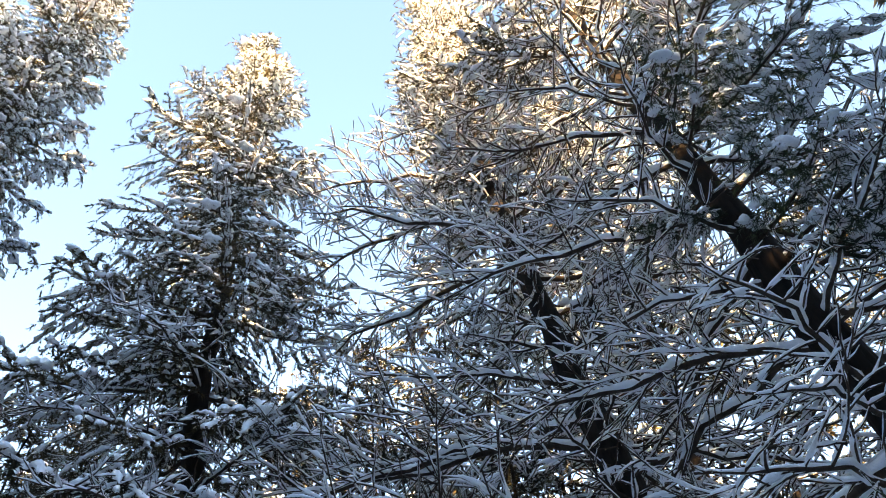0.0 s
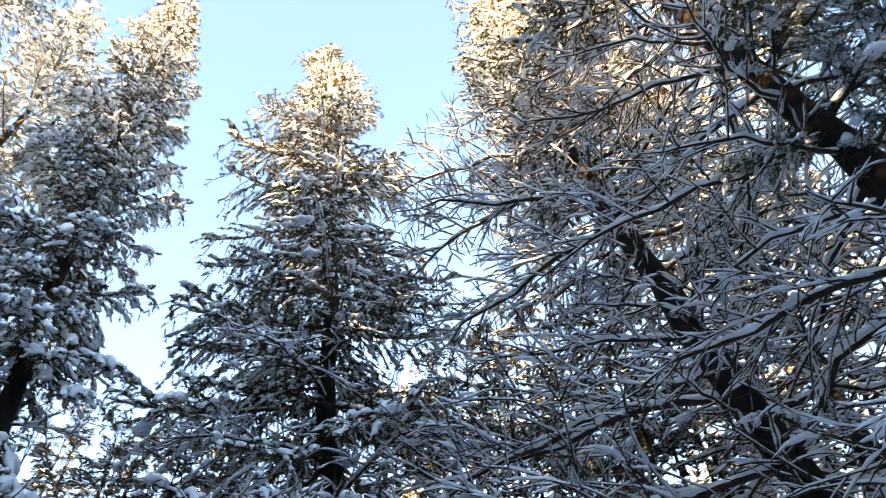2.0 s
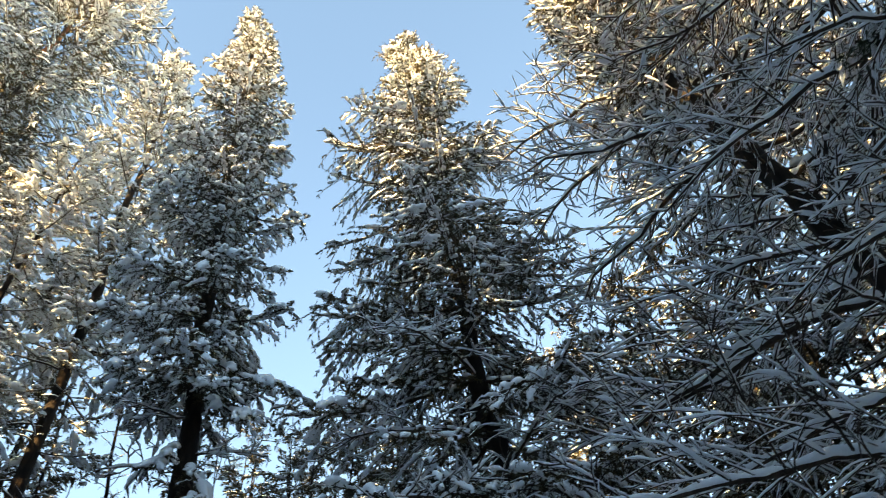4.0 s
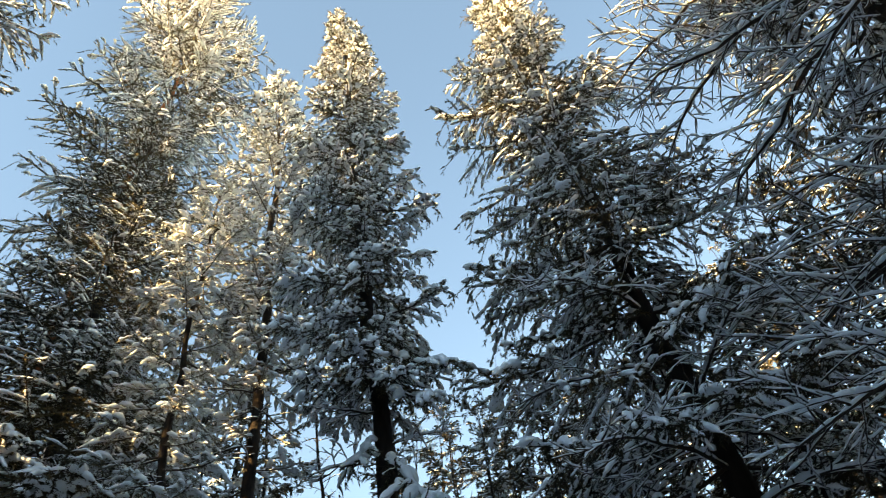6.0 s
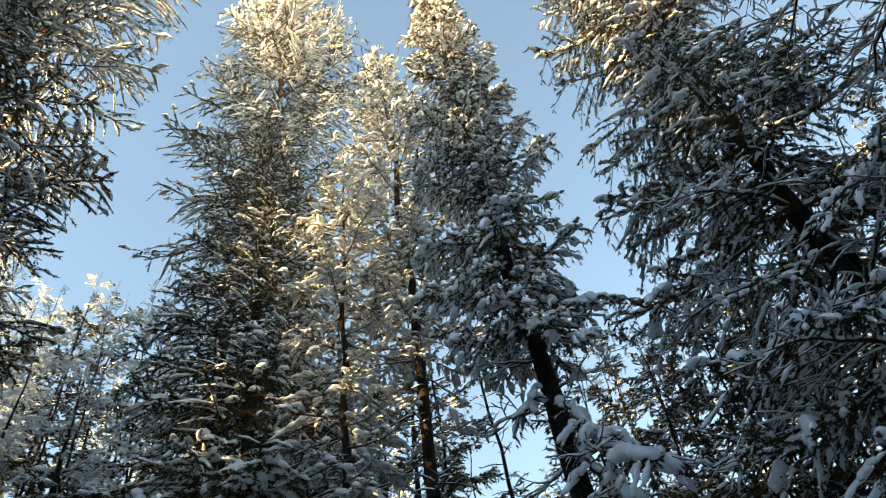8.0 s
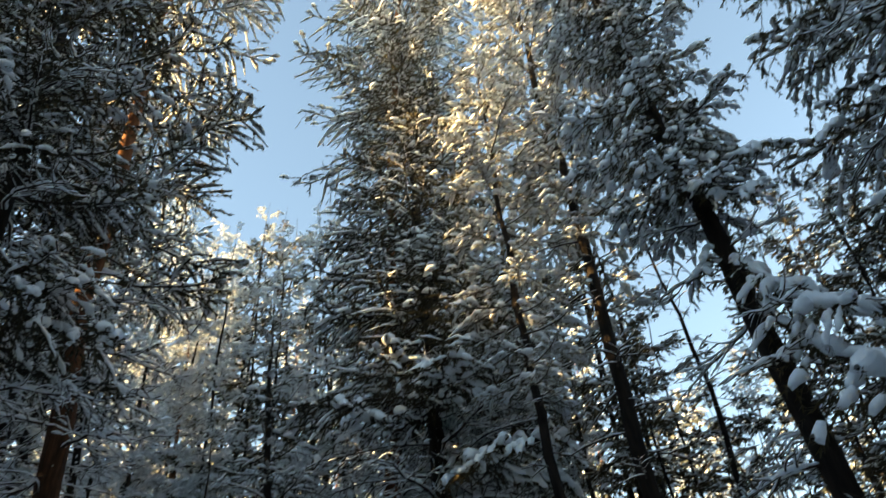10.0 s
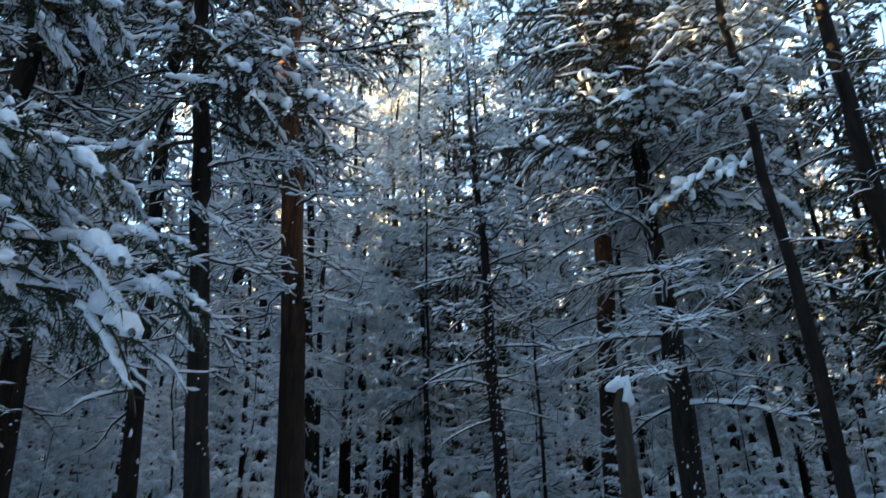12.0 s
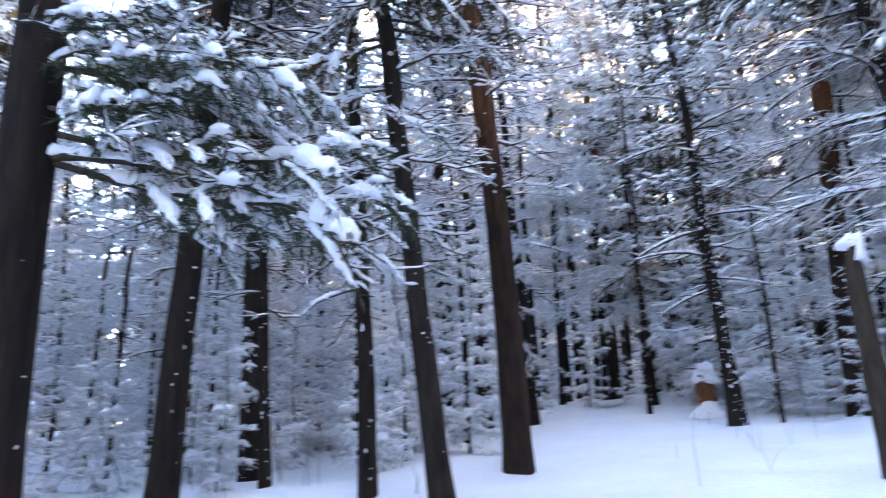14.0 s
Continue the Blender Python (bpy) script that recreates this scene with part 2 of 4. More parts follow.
def green_bough(seed, L, gap, tuft, snowy, mats, low=False, blade=(0.055, 0.010), pads=1.0, joined=False, lumpy=1.0):
    """A needled bough L metres long along +x: meshes of its wood, needles and snow."""
    rng = np.random.default_rng(seed)
    wood, leaf, snow = Geo(), Geo(), Geo()
    k = 4 if low else 7
    s = np.linspace(0, 1, k)
    stem = np.stack([L * s, L * 0.05 * np.cumsum(rng.normal(size=k)) / k, L * (-0.22 * s + 0.20 * s ** 3)], 1)
    tube(wood, stem, np.interp(s, [0, 1], [0.009 * L + 0.006, 0.004]), 3 if low else 5)
    n = max(4, int(L / gap))
    shoots_p, shoots_d = [], []

    def dress(p, f=1.0):
        seg = np.linalg.norm(np.diff(p, axis=0), axis=1)
        m = max(2, int(f * seg.sum() / tuft))
        u = rng.uniform(0, len(p) - 1.001, m)
        i = u.astype(int)
        d = np.diff(p, axis=0)[i]
        shoots_p.append(p[i] + d * (u - i)[:, None])
        shoots_d.append(d / (np.linalg.norm(d, axis=1)[:, None] + 1e-9))

    lumpy = max(lumpy, 0.001)

    def clump(p, w, n):
        """Cushions of snow on the outer part of a twig, with needles hanging out from under them."""
        for _ in range(n):
            g = rng.uniform(0.35, 1) * (len(p) - 1.001)
            c = p[int(g)] + (p[int(g) + 1] - p[int(g)]) * (g % 1) + [0, 0, 0.012]
            z = min(0.24 if lumpy < 1.5 else 0.34, w * rng.uniform(2.0, 4.8))
            d = unit(p[-1] - p[0])
            if d[2] < -0.42:
                continue
            c = c + rng.normal(0, 0.08 * z, 3)
            pad(snow, c, d, z * 1.15, z * rng.uniform(0.40, 0.62), z * rng.uniform(0.26, 0.42), rng, 2 if low else 0 if lumpy > 1.5 else 1, tilt=max(-0.7, min(0.5, d[2] / (math.hypot(d[0], d[1]) + 0.2))))
            m = int((4 if low else 9) * (0.4 + 3 * z))
            a = rng.uniform(0, 6.28, m)
            e = np.stack([np.cos(a), np.sin(a), np.full(m, -0.5)], 1)
            shoots_p.append(c + e * (0.45 * z) * rng.uniform(0.2, 1.0, (m, 1)) * [1, 1, 0.4] - [0, 0, 0.12 * z])
            shoots_d.append(e / 1.118)

    dress(stem[k // 3:], 1.5)
    for i in range(n):
        f = 0.12 + 0.86 * (i + rng.uniform(0, 0.6)) / n
        a = np.array([np.interp(f, s, stem[:, c]) for c in range(3)])
        for sg in (-1, 1):
            if rng.random() < 0.12:
                continue
            ln = L * (0.13 + 0.36 * math.sin(math.pi * min(1, (0.18 + 0.85 * (1 - f)))) * (1 - f) ** 0.35) * rng.uniform(0.5, 1.2)
            d = unit(np.array([math.cos(0.85), sg * math.sin(0.85), rng.normal(0, 0.12)]) + rng.normal(0, 0.1, 3))
            p = line(a, d, ln, rng.uniform(0.15, 0.5), 3 if low else 4, rng)
            if not low:
                tube(wood, p[::2] if len(p) > 3 else p, np.linspace(0.005, 0.002, len(p[::2]) if len(p) > 3 else len(p)), 3)
            dress(p)
            if rng.random() < snowy:
                w = (0.034 if low else 0.024) * rng.uniform(0.6, 1.4) * pads
                if lumpy < 0.3 or rng.random() < 0.8:
                    if low:
                        snow_ribbon(snow, p + [0, 0, 0.012], w * 0.8, w * rng.uniform(1.0, 1.5), rng, low)
                    else:
                        rope(snow, p[len(p) // 4:] + [0, 0, 0.008], w * 1.5, w * rng.uniform(1.1, 1.8), rng, 0.055, (0.15, 0.6, 0.95, 1.35))
                clump(p, w, int(rng.random() < 0.65 * lumpy) if low else int(rng.random() < 0.6) + int(ln * (1.6 if pads > 1.2 else 0.9) * lumpy))
            m = max(1, int(ln / (gap * (1.5 if low else 0.9))))
            for j in range(m):
                g = (j + rng.uniform(0.2, 0.9)) / m
                b = np.array([np.interp(g, np.linspace(0, 1, len(p)), p[:, c]) for c in range(3)])
                sg2 = rng.choice((-1, 1))
                d2 = unit(d * 0.6 + sg2 * 0.6 * np.array([-d[1], d[0], 0]) + [0, 0, rng.normal(-0.6, 0.3)])
                l2 = (0.10 + 0.25 * ln * (1 - g)) * rng.uniform(0.6, 1.3)
                q = line(b, d2, l2, 0.35, 3, rng)
                dress(q)
                if not low and d2[2] > -0.25 and rng.random() < snowy * 0.8:
                    w = 0.03 * rng.uniform(0.6, 1.5) * pads
                    rope(snow, q + [0, 0, 0.012], 0.6 * w, 0.9 * w, rng)
    w = (0.016 + 0.006 * L) * pads
    if low:
        snow_ribbon(snow, stem[k // 3:] + [0, 0, 0.012], w * 0.8, w, rng)
    else:
        rope(snow, stem[k // 4:] + [0, 0, 0.015], w * 1.4, w * 1.3, rng)
    clump(stem[k // 3:], w * 1.3, int((1 + L) * min(1, lumpy + 0.2)) if low else int(2 + 1.6 * L))
    pos, fwd = np.concatenate(shoots_p), np.concatenate(shoots_d)
    needles(leaf, pos, fwd, blade[0], blade[1], rng)
    if joined:
        cut = len(wood.f)
        wood.v += leaf.v
        wood.f += [[i + wood.n for i in f] for f in leaf.f]
        wood.n += leaf.n
        me = wood.mesh("limb", mats[0])
        me.materials.append(mats[1])
        me.polygons.foreach_set("material_index", (np.arange(len(me.polygons)) >= cut).astype(np.int32))
        me.update()
        return me, None, snow.mesh("snow", SNOW), L
    return wood.mesh("limb", mats[0]), leaf.mesh("foliage", mats[1], False), snow.mesh("snow", SNOW), L


def bare_bough(seed, L, mats, low=False, snowy=0.92):
    """A dead bough with bent bare twigs and snow lying along them."""
    rng = np.random.default_rng(seed)
    wood, snow = Geo(), Geo()
    k = 5 if low else 9
    s = np.linspace(0, 1, k)
    bend = rng.normal(0, 0.12)
    stem = np.stack([L * s, L * bend * s ** 2 + L * 0.06 * np.cumsum(rng.normal(size=k)) / k ** 0.5, L * (rng.uniform(-0.05, 0.22) * s - 0.26 * s ** 2) + 0.02 * L * np.cumsum(rng.normal(size=k)) / k ** 0.5], 1)
    stem[0] = 0
    rs = np.interp(s, [0, 0.6, 1], [0.010 * L + 0.007, 0.0055 * L + 0.006, 0.005])

    def twig(p, r, n, covered):
        tube(wood, p, r, n)
        if covered:
            m = float(np.mean(r))
            if low:
                snow_ribbon(snow, p + np.array([0, 0, 0.55 * m]), m * rng.uniform(1.1, 1.7), m * rng.uniform(2.0, 3.4), rng, True)
            else:
                t = np.asarray(r) + 0.0025
                rope(snow, p + np.array([0, 0, 0.4]) * t[:, None], t * rng.uniform(1.15, 1.5), t * rng.uniform(1.5, 2.3), rng, 0.07, (0.7, 0.9, 1.1, 1.4))

    twig(stem, rs, 4 if low else 5, True)
    n = int(4 + L * (3.6 if low else 7.0))
    for i in range(n):
        f = 0.15 + 0.83 * (i + rng.uniform(0, 0.8)) / n
        a = np.array([np.interp(f, s, stem[:, c]) for c in range(3)])
        sg = 1 if i % 2 else -1
        ln = L * (0.12 + 0.31 * (1 - f) ** 0.7) * rng.uniform(0.45, 1.2)
        ang = rng.uniform(0.5, 1.35)
        d = unit(np.array([math.cos(ang), sg * math.sin(ang), rng.normal(0.05, 0.28)]))
        p = bow(a, d, ln, 4 if low else 7, rng)
        r2 = rng.uniform(0.006, 0.0125)
        twig(p, np.linspace(r2, 0.0055, len(p)), 3 if low else 5, rng.random() < snowy)
        if low:
            continue
        for j in range(int(2 + ln * 5.5)):
            g = rng.uniform(0.2, 1)
            b = np.array([np.interp(g, np.linspace(0, 1, len(p)), p[:, c]) for c in range(3)])
            d2 = unit(d * 0.8 + rng.choice((-1, 1)) * 0.6 * np.array([-d[1], d[0], 0]) + [0, 0, rng.normal(0.0, 0.35)])
            q = bow(b, d2, (0.10 + 0.40 * ln * (1 - 0.6 * g)) * rng.uniform(0.5, 1.3), 4, rng, 0.5)
            twig(q, np.linspace(0.0070, 0.0050, 4), 3, rng.random() < snowy * 0.8)
    return wood.mesh("limb", mats[0]), None, snow.mesh("snow", SNOW), L


SPRUCE_MATS, PINE_MATS = (TWIG, NEEDLE), (TWIG, NEEDLE_PINE)
GREEN = [green_bough(100 + i, L, g, 0.011, 0.85, SPRUCE_MATS, blade=(0.050, 0.0085), pads=1.3, joined=True) for i, (L, g) in enumerate([(0.7, 0.10), (0.7, 0.10), (1.1, 0.115), (1.1, 0.115), (1.6, 0.14), (1.6, 0.14), (1.6, 0.14), (2.4, 0.18), (2.4, 0.18)])]
NEAR = [green_bough(170 + i, L, g, 0.013, 0.95, PINE_MATS, blade=(0.075, 0.005), pads=1.4, lumpy=1.6, joined=True) for i, (L, g) in enumerate([(1.2, 0.11), (1.6, 0.12), (1.6, 0.12), (2.2, 0.14)])]
TOP = [green_bough(130 + i, L, g, 0.012, 0.95, SPRUCE_MATS, blade=(0.048, 0.0085), pads=1.5, joined=True) for i, (L, g) in enumerate([(0.45, 0.075), (0.7, 0.09), (0.7, 0.09), (1.1, 0.115), (1.5, 0.14)])]
HEAVY = [green_bough(150 + i, L, g, 0.011, 0.95, SPRUCE_MATS, blade=(0.050, 0.0085), pads=1.4, joined=True) for i, (L, g) in enumerate([(1.0, 0.12), (1.5, 0.14), (1.5, 0.14), (2.2, 0.18)])]
LOADED = [green_bough(160 + i, L, g, 0.010, 1.0, SPRUCE_MATS, blade=(0.050, 0.0085), pads=1.75, lumpy=1.49, joined=True) for i, (L, g) in enumerate([(0.8, 0.12), (1.3, 0.14), (1.3, 0.14), (1.9, 0.18)])]
LIGHT = [green_bough(200 + i, L, g, 0.017, 0.85, SPRUCE_MATS, True, (0.055, 0.011), 1.4, joined=True) for i, (L, g) in enumerate([(0.7, 0.14), (1.2, 0.17), (1.2, 0.17), (1.9, 0.22), (1.9, 0.22), (2.6, 0.27)])]
DARK = [green_bough(270 + i, L, g, 0.010, 0.8, SPRUCE_MATS, True, (0.055, 0.011), 1.25, joined=True) for i, (L, g) in enumerate([(0.7, 0.14), (1.2, 0.16), (1.9, 0.20), (1.9, 0.20), (2.6, 0.25)])]
LIGHT_TOP = [green_bough(230 + i, L, g, 0.019, 1.0, SPRUCE_MATS, True, (0.055, 0.011), 1.5, joined=True) for i, (L, g) in enumerate([(0.6, 0.12), (1.1, 0.16), (1.8, 0.20), (2.5, 0.25)])]
# boughs of the sunlit spruces, their needles lightened to look sun-struck
FROST_SUN_TOP = [green_bough(240 + i, L, g, 0.019, 1.0, (TWIG, NEEDLE_RIME_SUN), True, (0.055, 0.011), 1.5, joined=True) for i, (L, g) in enumerate([(0.6, 0.12), (1.1, 0.16), (1.8, 0.20)])]
MID = [green_bough(250 + i, L, g, 0.028, 0.75, SPRUCE_MATS, True, (0.11, 0.020), lumpy=0.5) for i, (L, g) in enumerate([(0.7, 0.16), (1.2, 0.20), (1.9, 0.26)])]
COARSE = [green_bough(420, 1.6, 0.5, 0.09, 0.05, SPRUCE_MATS, True, (0.55, 0.20), 1.5, lumpy=0)]
FAR = [green_bough(400 + i, L, g, 0.085, 0.95, SPRUCE_MATS, True, (0.20, 0.034), 1.6, lumpy=0.35) for i, (L, g) in enumerate([(0.8, 0.26), (1.5, 0.40), (1.5, 0.40), (2.2, 0.50)])]
WHITE = [green_bough(450 + i, L, g, 0.05, 1.0, (TWIG, NEEDLE_FROST), True, (0.05, 0.012), 0.95, lumpy=1.4) for i, (L, g) in enumerate([(0.35, 0.06), (0.6, 0.085), (0.6, 0.085)])]
BARE = [bare_bough(300 + i, L, SPRUCE_MATS) for i, L in enumerate((0.9, 0.9, 1.6, 1.6, 2.3, 2.3, 3.0, 3.0))]
BARE_FAR = [bare_bough(380 + i, L, SPRUCE_MATS, True) for i, L in enumerate((0.5, 0.6, 0.7))]
BARE_LIGHT = [bare_bough(350 + i, L, SPRUCE_MATS, True) for i, L in enumerate((0.8, 0.8, 1.4, 1.4, 2.2))]


# ---- ground ----
UP_AZ = toward(105)


def ground_z(x, y):
    d = x * UP_AZ.x + y * UP_AZ.y
    # rising away from the clearing, steeper at first
    z = 0.48 + (0.145 * min(d, 14) + 0.165 * max(0, min(d, 24) - 14) + 0.08 * max(0, min(d, 38) - 24) + 0.02 * max(0, d - 38) if d > 0 else 0.03 * d)
    r = math.hypot(x, y)
    z -= 0.48 * math.exp(-(r / 1.3) ** 2)
    z += 0.10 * noise.noise((x * 0.25, y * 0.25, 3.0)) + (0.11 * noise.noise((x * 0.8, y * 0.8, 7.0)) + 0.04 * noise.noise((x * 2.1, y * 2.1, 2.0))) * min(1, r / 3)
    return z


def build_ground():
    rings = [0.0] + [0.5 * 1.06 ** i for i in range(124)]
    n = 150
    verts, faces = [(0.0, 0.0, ground_z(0, 0))], []
    for r in rings[1:]:
        for j in range(n):
            a = 2 * math.pi * j / n
            x, y = r * math.cos(a), r * math.sin(a)
            verts.append((x, y, ground_z(x, y)))
    for j in range(n):
        faces.append((0, 1 + j, 1 + (j + 1) % n))
    for i in range(len(rings) - 2):
        for j in range(n):
            a, b = 1 + i * n + j, 1 + i * n + (j + 1) % n
            faces.append((a, a + n, b + n, b))
    me = bpy.data.meshes.new("ground")
    me.from_pydata(verts, [], faces)
    me.polygons.foreach_set("use_smooth", np.full(len(me.polygons), True))
    me.materials.append(SNOW_GROUND)
    return tagged(new("ground", me), "deep untrodden white snow over a forest floor", "ground", kind="structure")


build_ground()


# ---- trees ----
def spot(az, r):
    p = toward(az) * r
    return p.x, p.y, ground_z(p.x, p.y)


def part(name, mesh, parent, m=None, label=""):
    ob = new(name, mesh)
    ob.parent = parent
    if m is not None:
        ob.matrix_basis = m
    if label:
        tagged(ob, label)
    return ob


def trunk_mesh(seed, height, dbh, lean, mat, sides=12, snow_at=None, dabs=0):
    """A tapered, slightly crooked trunk with a root flare; returns its mesh, the mesh of snow dabs on it and its axis."""
    rng = np.random.default_rng(seed)
    k = max(8, int(height * 1.6))
    s = np.linspace(0, 1, k)
    crook = np.cumsum(rng.normal(size=(k, 2)) * 0.035, axis=0) * np.minimum(1, s * 3)[:, None]
    crook -= crook[-1] * s[:, None]
    axis = np.stack([lean[0] * s + crook[:, 0], lean[1] * s + crook[:, 1], height * s - 0.25 * (1 - s)], 1)
    rad = dbh / 2 * np.maximum(0.05, (1 - s) ** 0.75 * 1.06) * (1 + 0.22 * np.exp(-s * height / 0.35))
    g = Geo()
    a = np.arange(sides) * 2 * np.pi / sides
    ring = np.stack([np.cos(a), np.sin(a), 0 * a], 1)
    uneven = 1 + 0.05 * rng.normal(size=(k, sides))
    g.add((axis[:, None] + ring[None] * (rad[:, None] * uneven)[:, :, None]).reshape(-1, 3), ring_faces(k, sides))
    me = g.mesh("trunk", mat)
    sm = None
    if dabs:
        sn = Geo()
        for i in range(dabs):
            f = rng.uniform(0.02, 0.55) ** 1.1
            c = np.array([np.interp(f, s, axis[:, c]) for c in range(3)])
            rr = np.interp(f, s, rad)
            b = snow_at + rng.normal(0, 0.65)
            z = 0.005 + 0.018 * rng.random() ** 2
            lump(sn, c + rr * np.array([math.cos(b), math.sin(b), 0]), (z * 0.7, z * rng.uniform(0.6, 1.5), z * rng.uniform(0.7, 2.6)), rng)
        sm = sn.mesh("snow", SNOW)
    return me, sm, (s, axis, rad)


def hang(tree, stock, axis, h, yaw, pitch, length, rng, roll=0.0):
    """One bough of the stock on the trunk at height h."""
    s, ax, rad = axis
    f = h / ax[-1, 2]
    c = [float(np.interp(f, s, ax[:, i])) for i in range(3)]
    rr = float(np.interp(f, s, rad)) * 0.6
    near = sorted(stock, key=lambda b: abs(math.log(b[3] / length)))[:3]
    near = [b for b in near if abs(b[3] - near[0][3]) < 0.01]
    wood, leaf, snow, L = near[rng.integers(len(near))]
    k = length / L
    m = Matrix.Translation((c[0] + rr * math.cos(yaw), c[1] + rr * math.sin(yaw), c[2])) @ Matrix.Rotation(yaw, 4, "Z") @ Matrix.Rotation(-pitch, 4, "Y") @ Matrix.Rotation(roll, 4, "X")
    m = m @ Matrix.Diagonal((k, k, k, 1))
    limb = part("limb", wood, tree, m)
    if leaf:
        tagged(part("foliage", leaf, limb), kind="stuff")
    tagged(part("snow", snow, limb), kind="stuff")


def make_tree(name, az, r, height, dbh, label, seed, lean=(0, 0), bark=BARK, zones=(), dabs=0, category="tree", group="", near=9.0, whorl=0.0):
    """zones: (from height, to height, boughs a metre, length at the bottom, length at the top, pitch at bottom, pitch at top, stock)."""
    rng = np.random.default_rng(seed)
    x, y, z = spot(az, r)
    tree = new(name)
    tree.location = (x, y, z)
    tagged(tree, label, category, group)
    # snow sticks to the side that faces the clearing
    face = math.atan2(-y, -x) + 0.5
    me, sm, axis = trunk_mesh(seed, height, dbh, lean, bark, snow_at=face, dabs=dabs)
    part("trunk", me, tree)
    if sm:
        tagged(part("snow", sm, tree), "small dabs of snow stuck to the bark", kind="stuff")
    yaw = rng.uniform(0, 6.28)
    for h0, h1, per, l0, l1, p0, p1, stock in zones:
        n = int((h1 - h0) * per)
        for i in range(n):
            f = (i + rng.uniform(0, 0.9)) / n
            yaw += 2.4 + rng.normal(0, 0.3)
            length = (l0 + (l1 - l0) * f) * rng.uniform(0.7, 1.15)
            # limbs on the clearing's side are shorter
            if math.cos(yaw - math.atan2(-y, -x)) > 0.5:
                length = min(length, near)
            h = h0 + (h1 - h0) * f
            if whorl:
                h = min(h1, max(h0, round(h / whorl) * whorl + rng.normal(0, 0.04)))
            hang(tree, stock, axis, h, yaw, radians(p0 + (p1 - p0) * f + rng.normal(0, 6)), length, rng, rng.normal(0, 0.12))
    return tree, axis


def reach(tree, axis, stock, az, el, r, drop, rng):
    """A bough from the trunk whose tip lies at azimuth az, elevation el as seen from the eye, r metres off; drop: metres from its root down to its tip."""
    tip = toward(az) * r + Vector((0, 0, EYE + r * math.tan(radians(el)))) - Vector(tree.location)
    h = tip.z + drop
    s, ax, rad = axis
    c = [float(np.interp(h / ax[-1, 2], s, ax[:, i])) for i in range(2)]
    out = Vector((tip.x - c[0], tip.y - c[1]))
    hang(tree, stock, axis, h, math.atan2(out.y, out.x), math.atan2(-drop, out.length), math.hypot(drop, out.length), rng, rng.normal(0, 0.1))


EYE = 1.6
# spruce with a broad shoulder, sunlit at its top
tree, axis = make_tree("spruce", 26.6, 8.2, 20.0, 0.38, "tall broad spruce with heavily snowed boughs and a sunlit top", 1, (-1.1, -0.59), whorl=0.5, zones=[
    (3.0, 9.5, 3.5, 2.3, 2.4, -5, 0, BARE), (5.5, 9.0, 4, 2.3, 2.4, -20, -14, GREEN), (9.0, 12.0, 7, 2.3, 1.95, -18, -12, GREEN), (8.0, 14.0, 5, 1.3, 1.2, -25, -15, DARK),
    (12.0, 14.6, 9, 1.9, 1.85, -14, -8, GREEN), (14.6, 16.5, 11, 1.5, 1.1, -6, 2, GREEN), (16.5, 19.8, 15, 1.05, 0.3, 2, 40, TOP)])
boughs = np.random.default_rng(61)
# its long low boughs: azimuth and elevation of the tip, distance, drop
for az, el, r, drop in ((45, 45.5, 8.0, 0.5), (44, 43.5, 7.6, 0.7), (40, 40, 7.0, 0.9), (36, 38, 6.3, 1.0), (34.5, 29, 6.2, 1.0), (31, 28.5, 6.0, 0.9), (20, 43, 7.2, 0.5), (18, 37, 6.8, 0.8)):
    reach(tree, axis, HEAVY, az, el, r, drop, boughs)
tree, axis = make_tree("spruce", 53.8, 9.0, 21.9, 0.34, "slender spruce loaded with thick cushions of snow", 2, (-0.62, -0.88), whorl=0.6, zones=[
    (3.0, 8.5, 3, 1.0, 1.2, -12, -5, BARE), (8.0, 13.0, 8, 1.35, 1.3, -22, -12, LOADED), (8.5, 17.0, 6, 0.7, 0.6, -15, 0, GREEN), (12.5, 18, 9, 1.3, 0.9, -10, 5, LOADED), (18, 21.8, 13, 0.8, 0.25, 5, 45, TOP)])
# snow-weighed boughs sweeping down from its trunk
for az, el, r, drop in ((59.5, 36.5, 8.6, 0.8), (50, 32, 7.8, 1.6), (45.5, 26, 7.2, 2.4), (52, 34, 8.3, 1.2), (53.5, 43, 8.0, 0.6), (51, 41, 8.2, 0.8), (57.5, 42.5, 8.2, 0.6)):
    reach(tree, axis, LOADED, az, el, r, drop, boughs)
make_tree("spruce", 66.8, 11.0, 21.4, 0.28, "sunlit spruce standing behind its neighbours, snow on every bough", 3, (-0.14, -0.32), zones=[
    (3.5, 11, 3, 0.8, 1.0, -5, 5, BARE_LIGHT), (7.5, 11, 3.5, 0.9, 1.1, -15, -8, FROST_SUN_TOP), (10, 16.8, 7, 1.4, 1.3, -10, 0, FROST_SUN_TOP), (10, 16.8, 3, 1.3, 1.2, -10, 0, LIGHT_TOP), (16.8, 21.2, 12, 1.1, 0.3, 5, 40, LIGHT_TOP)])
make_tree("pine", 88.0, 14.5, 30.4, 0.36, "tall sunlit conifer with a broad rounded snowy crown", 4, (0.1, 1.6), BARK_PINE, zones=[
    (4, 18, 3, 1.5, 1.8, -10, 5, BARE_LIGHT), (16, 26, 5, 2.5, 2.8, -8, 5, DARK), (17, 26, 3.5, 2.3, 2.7, -8, 5, LIGHT_TOP), (26, 30.3, 14, 3.0, 1.7, 10, 45, LIGHT)], dabs=150)
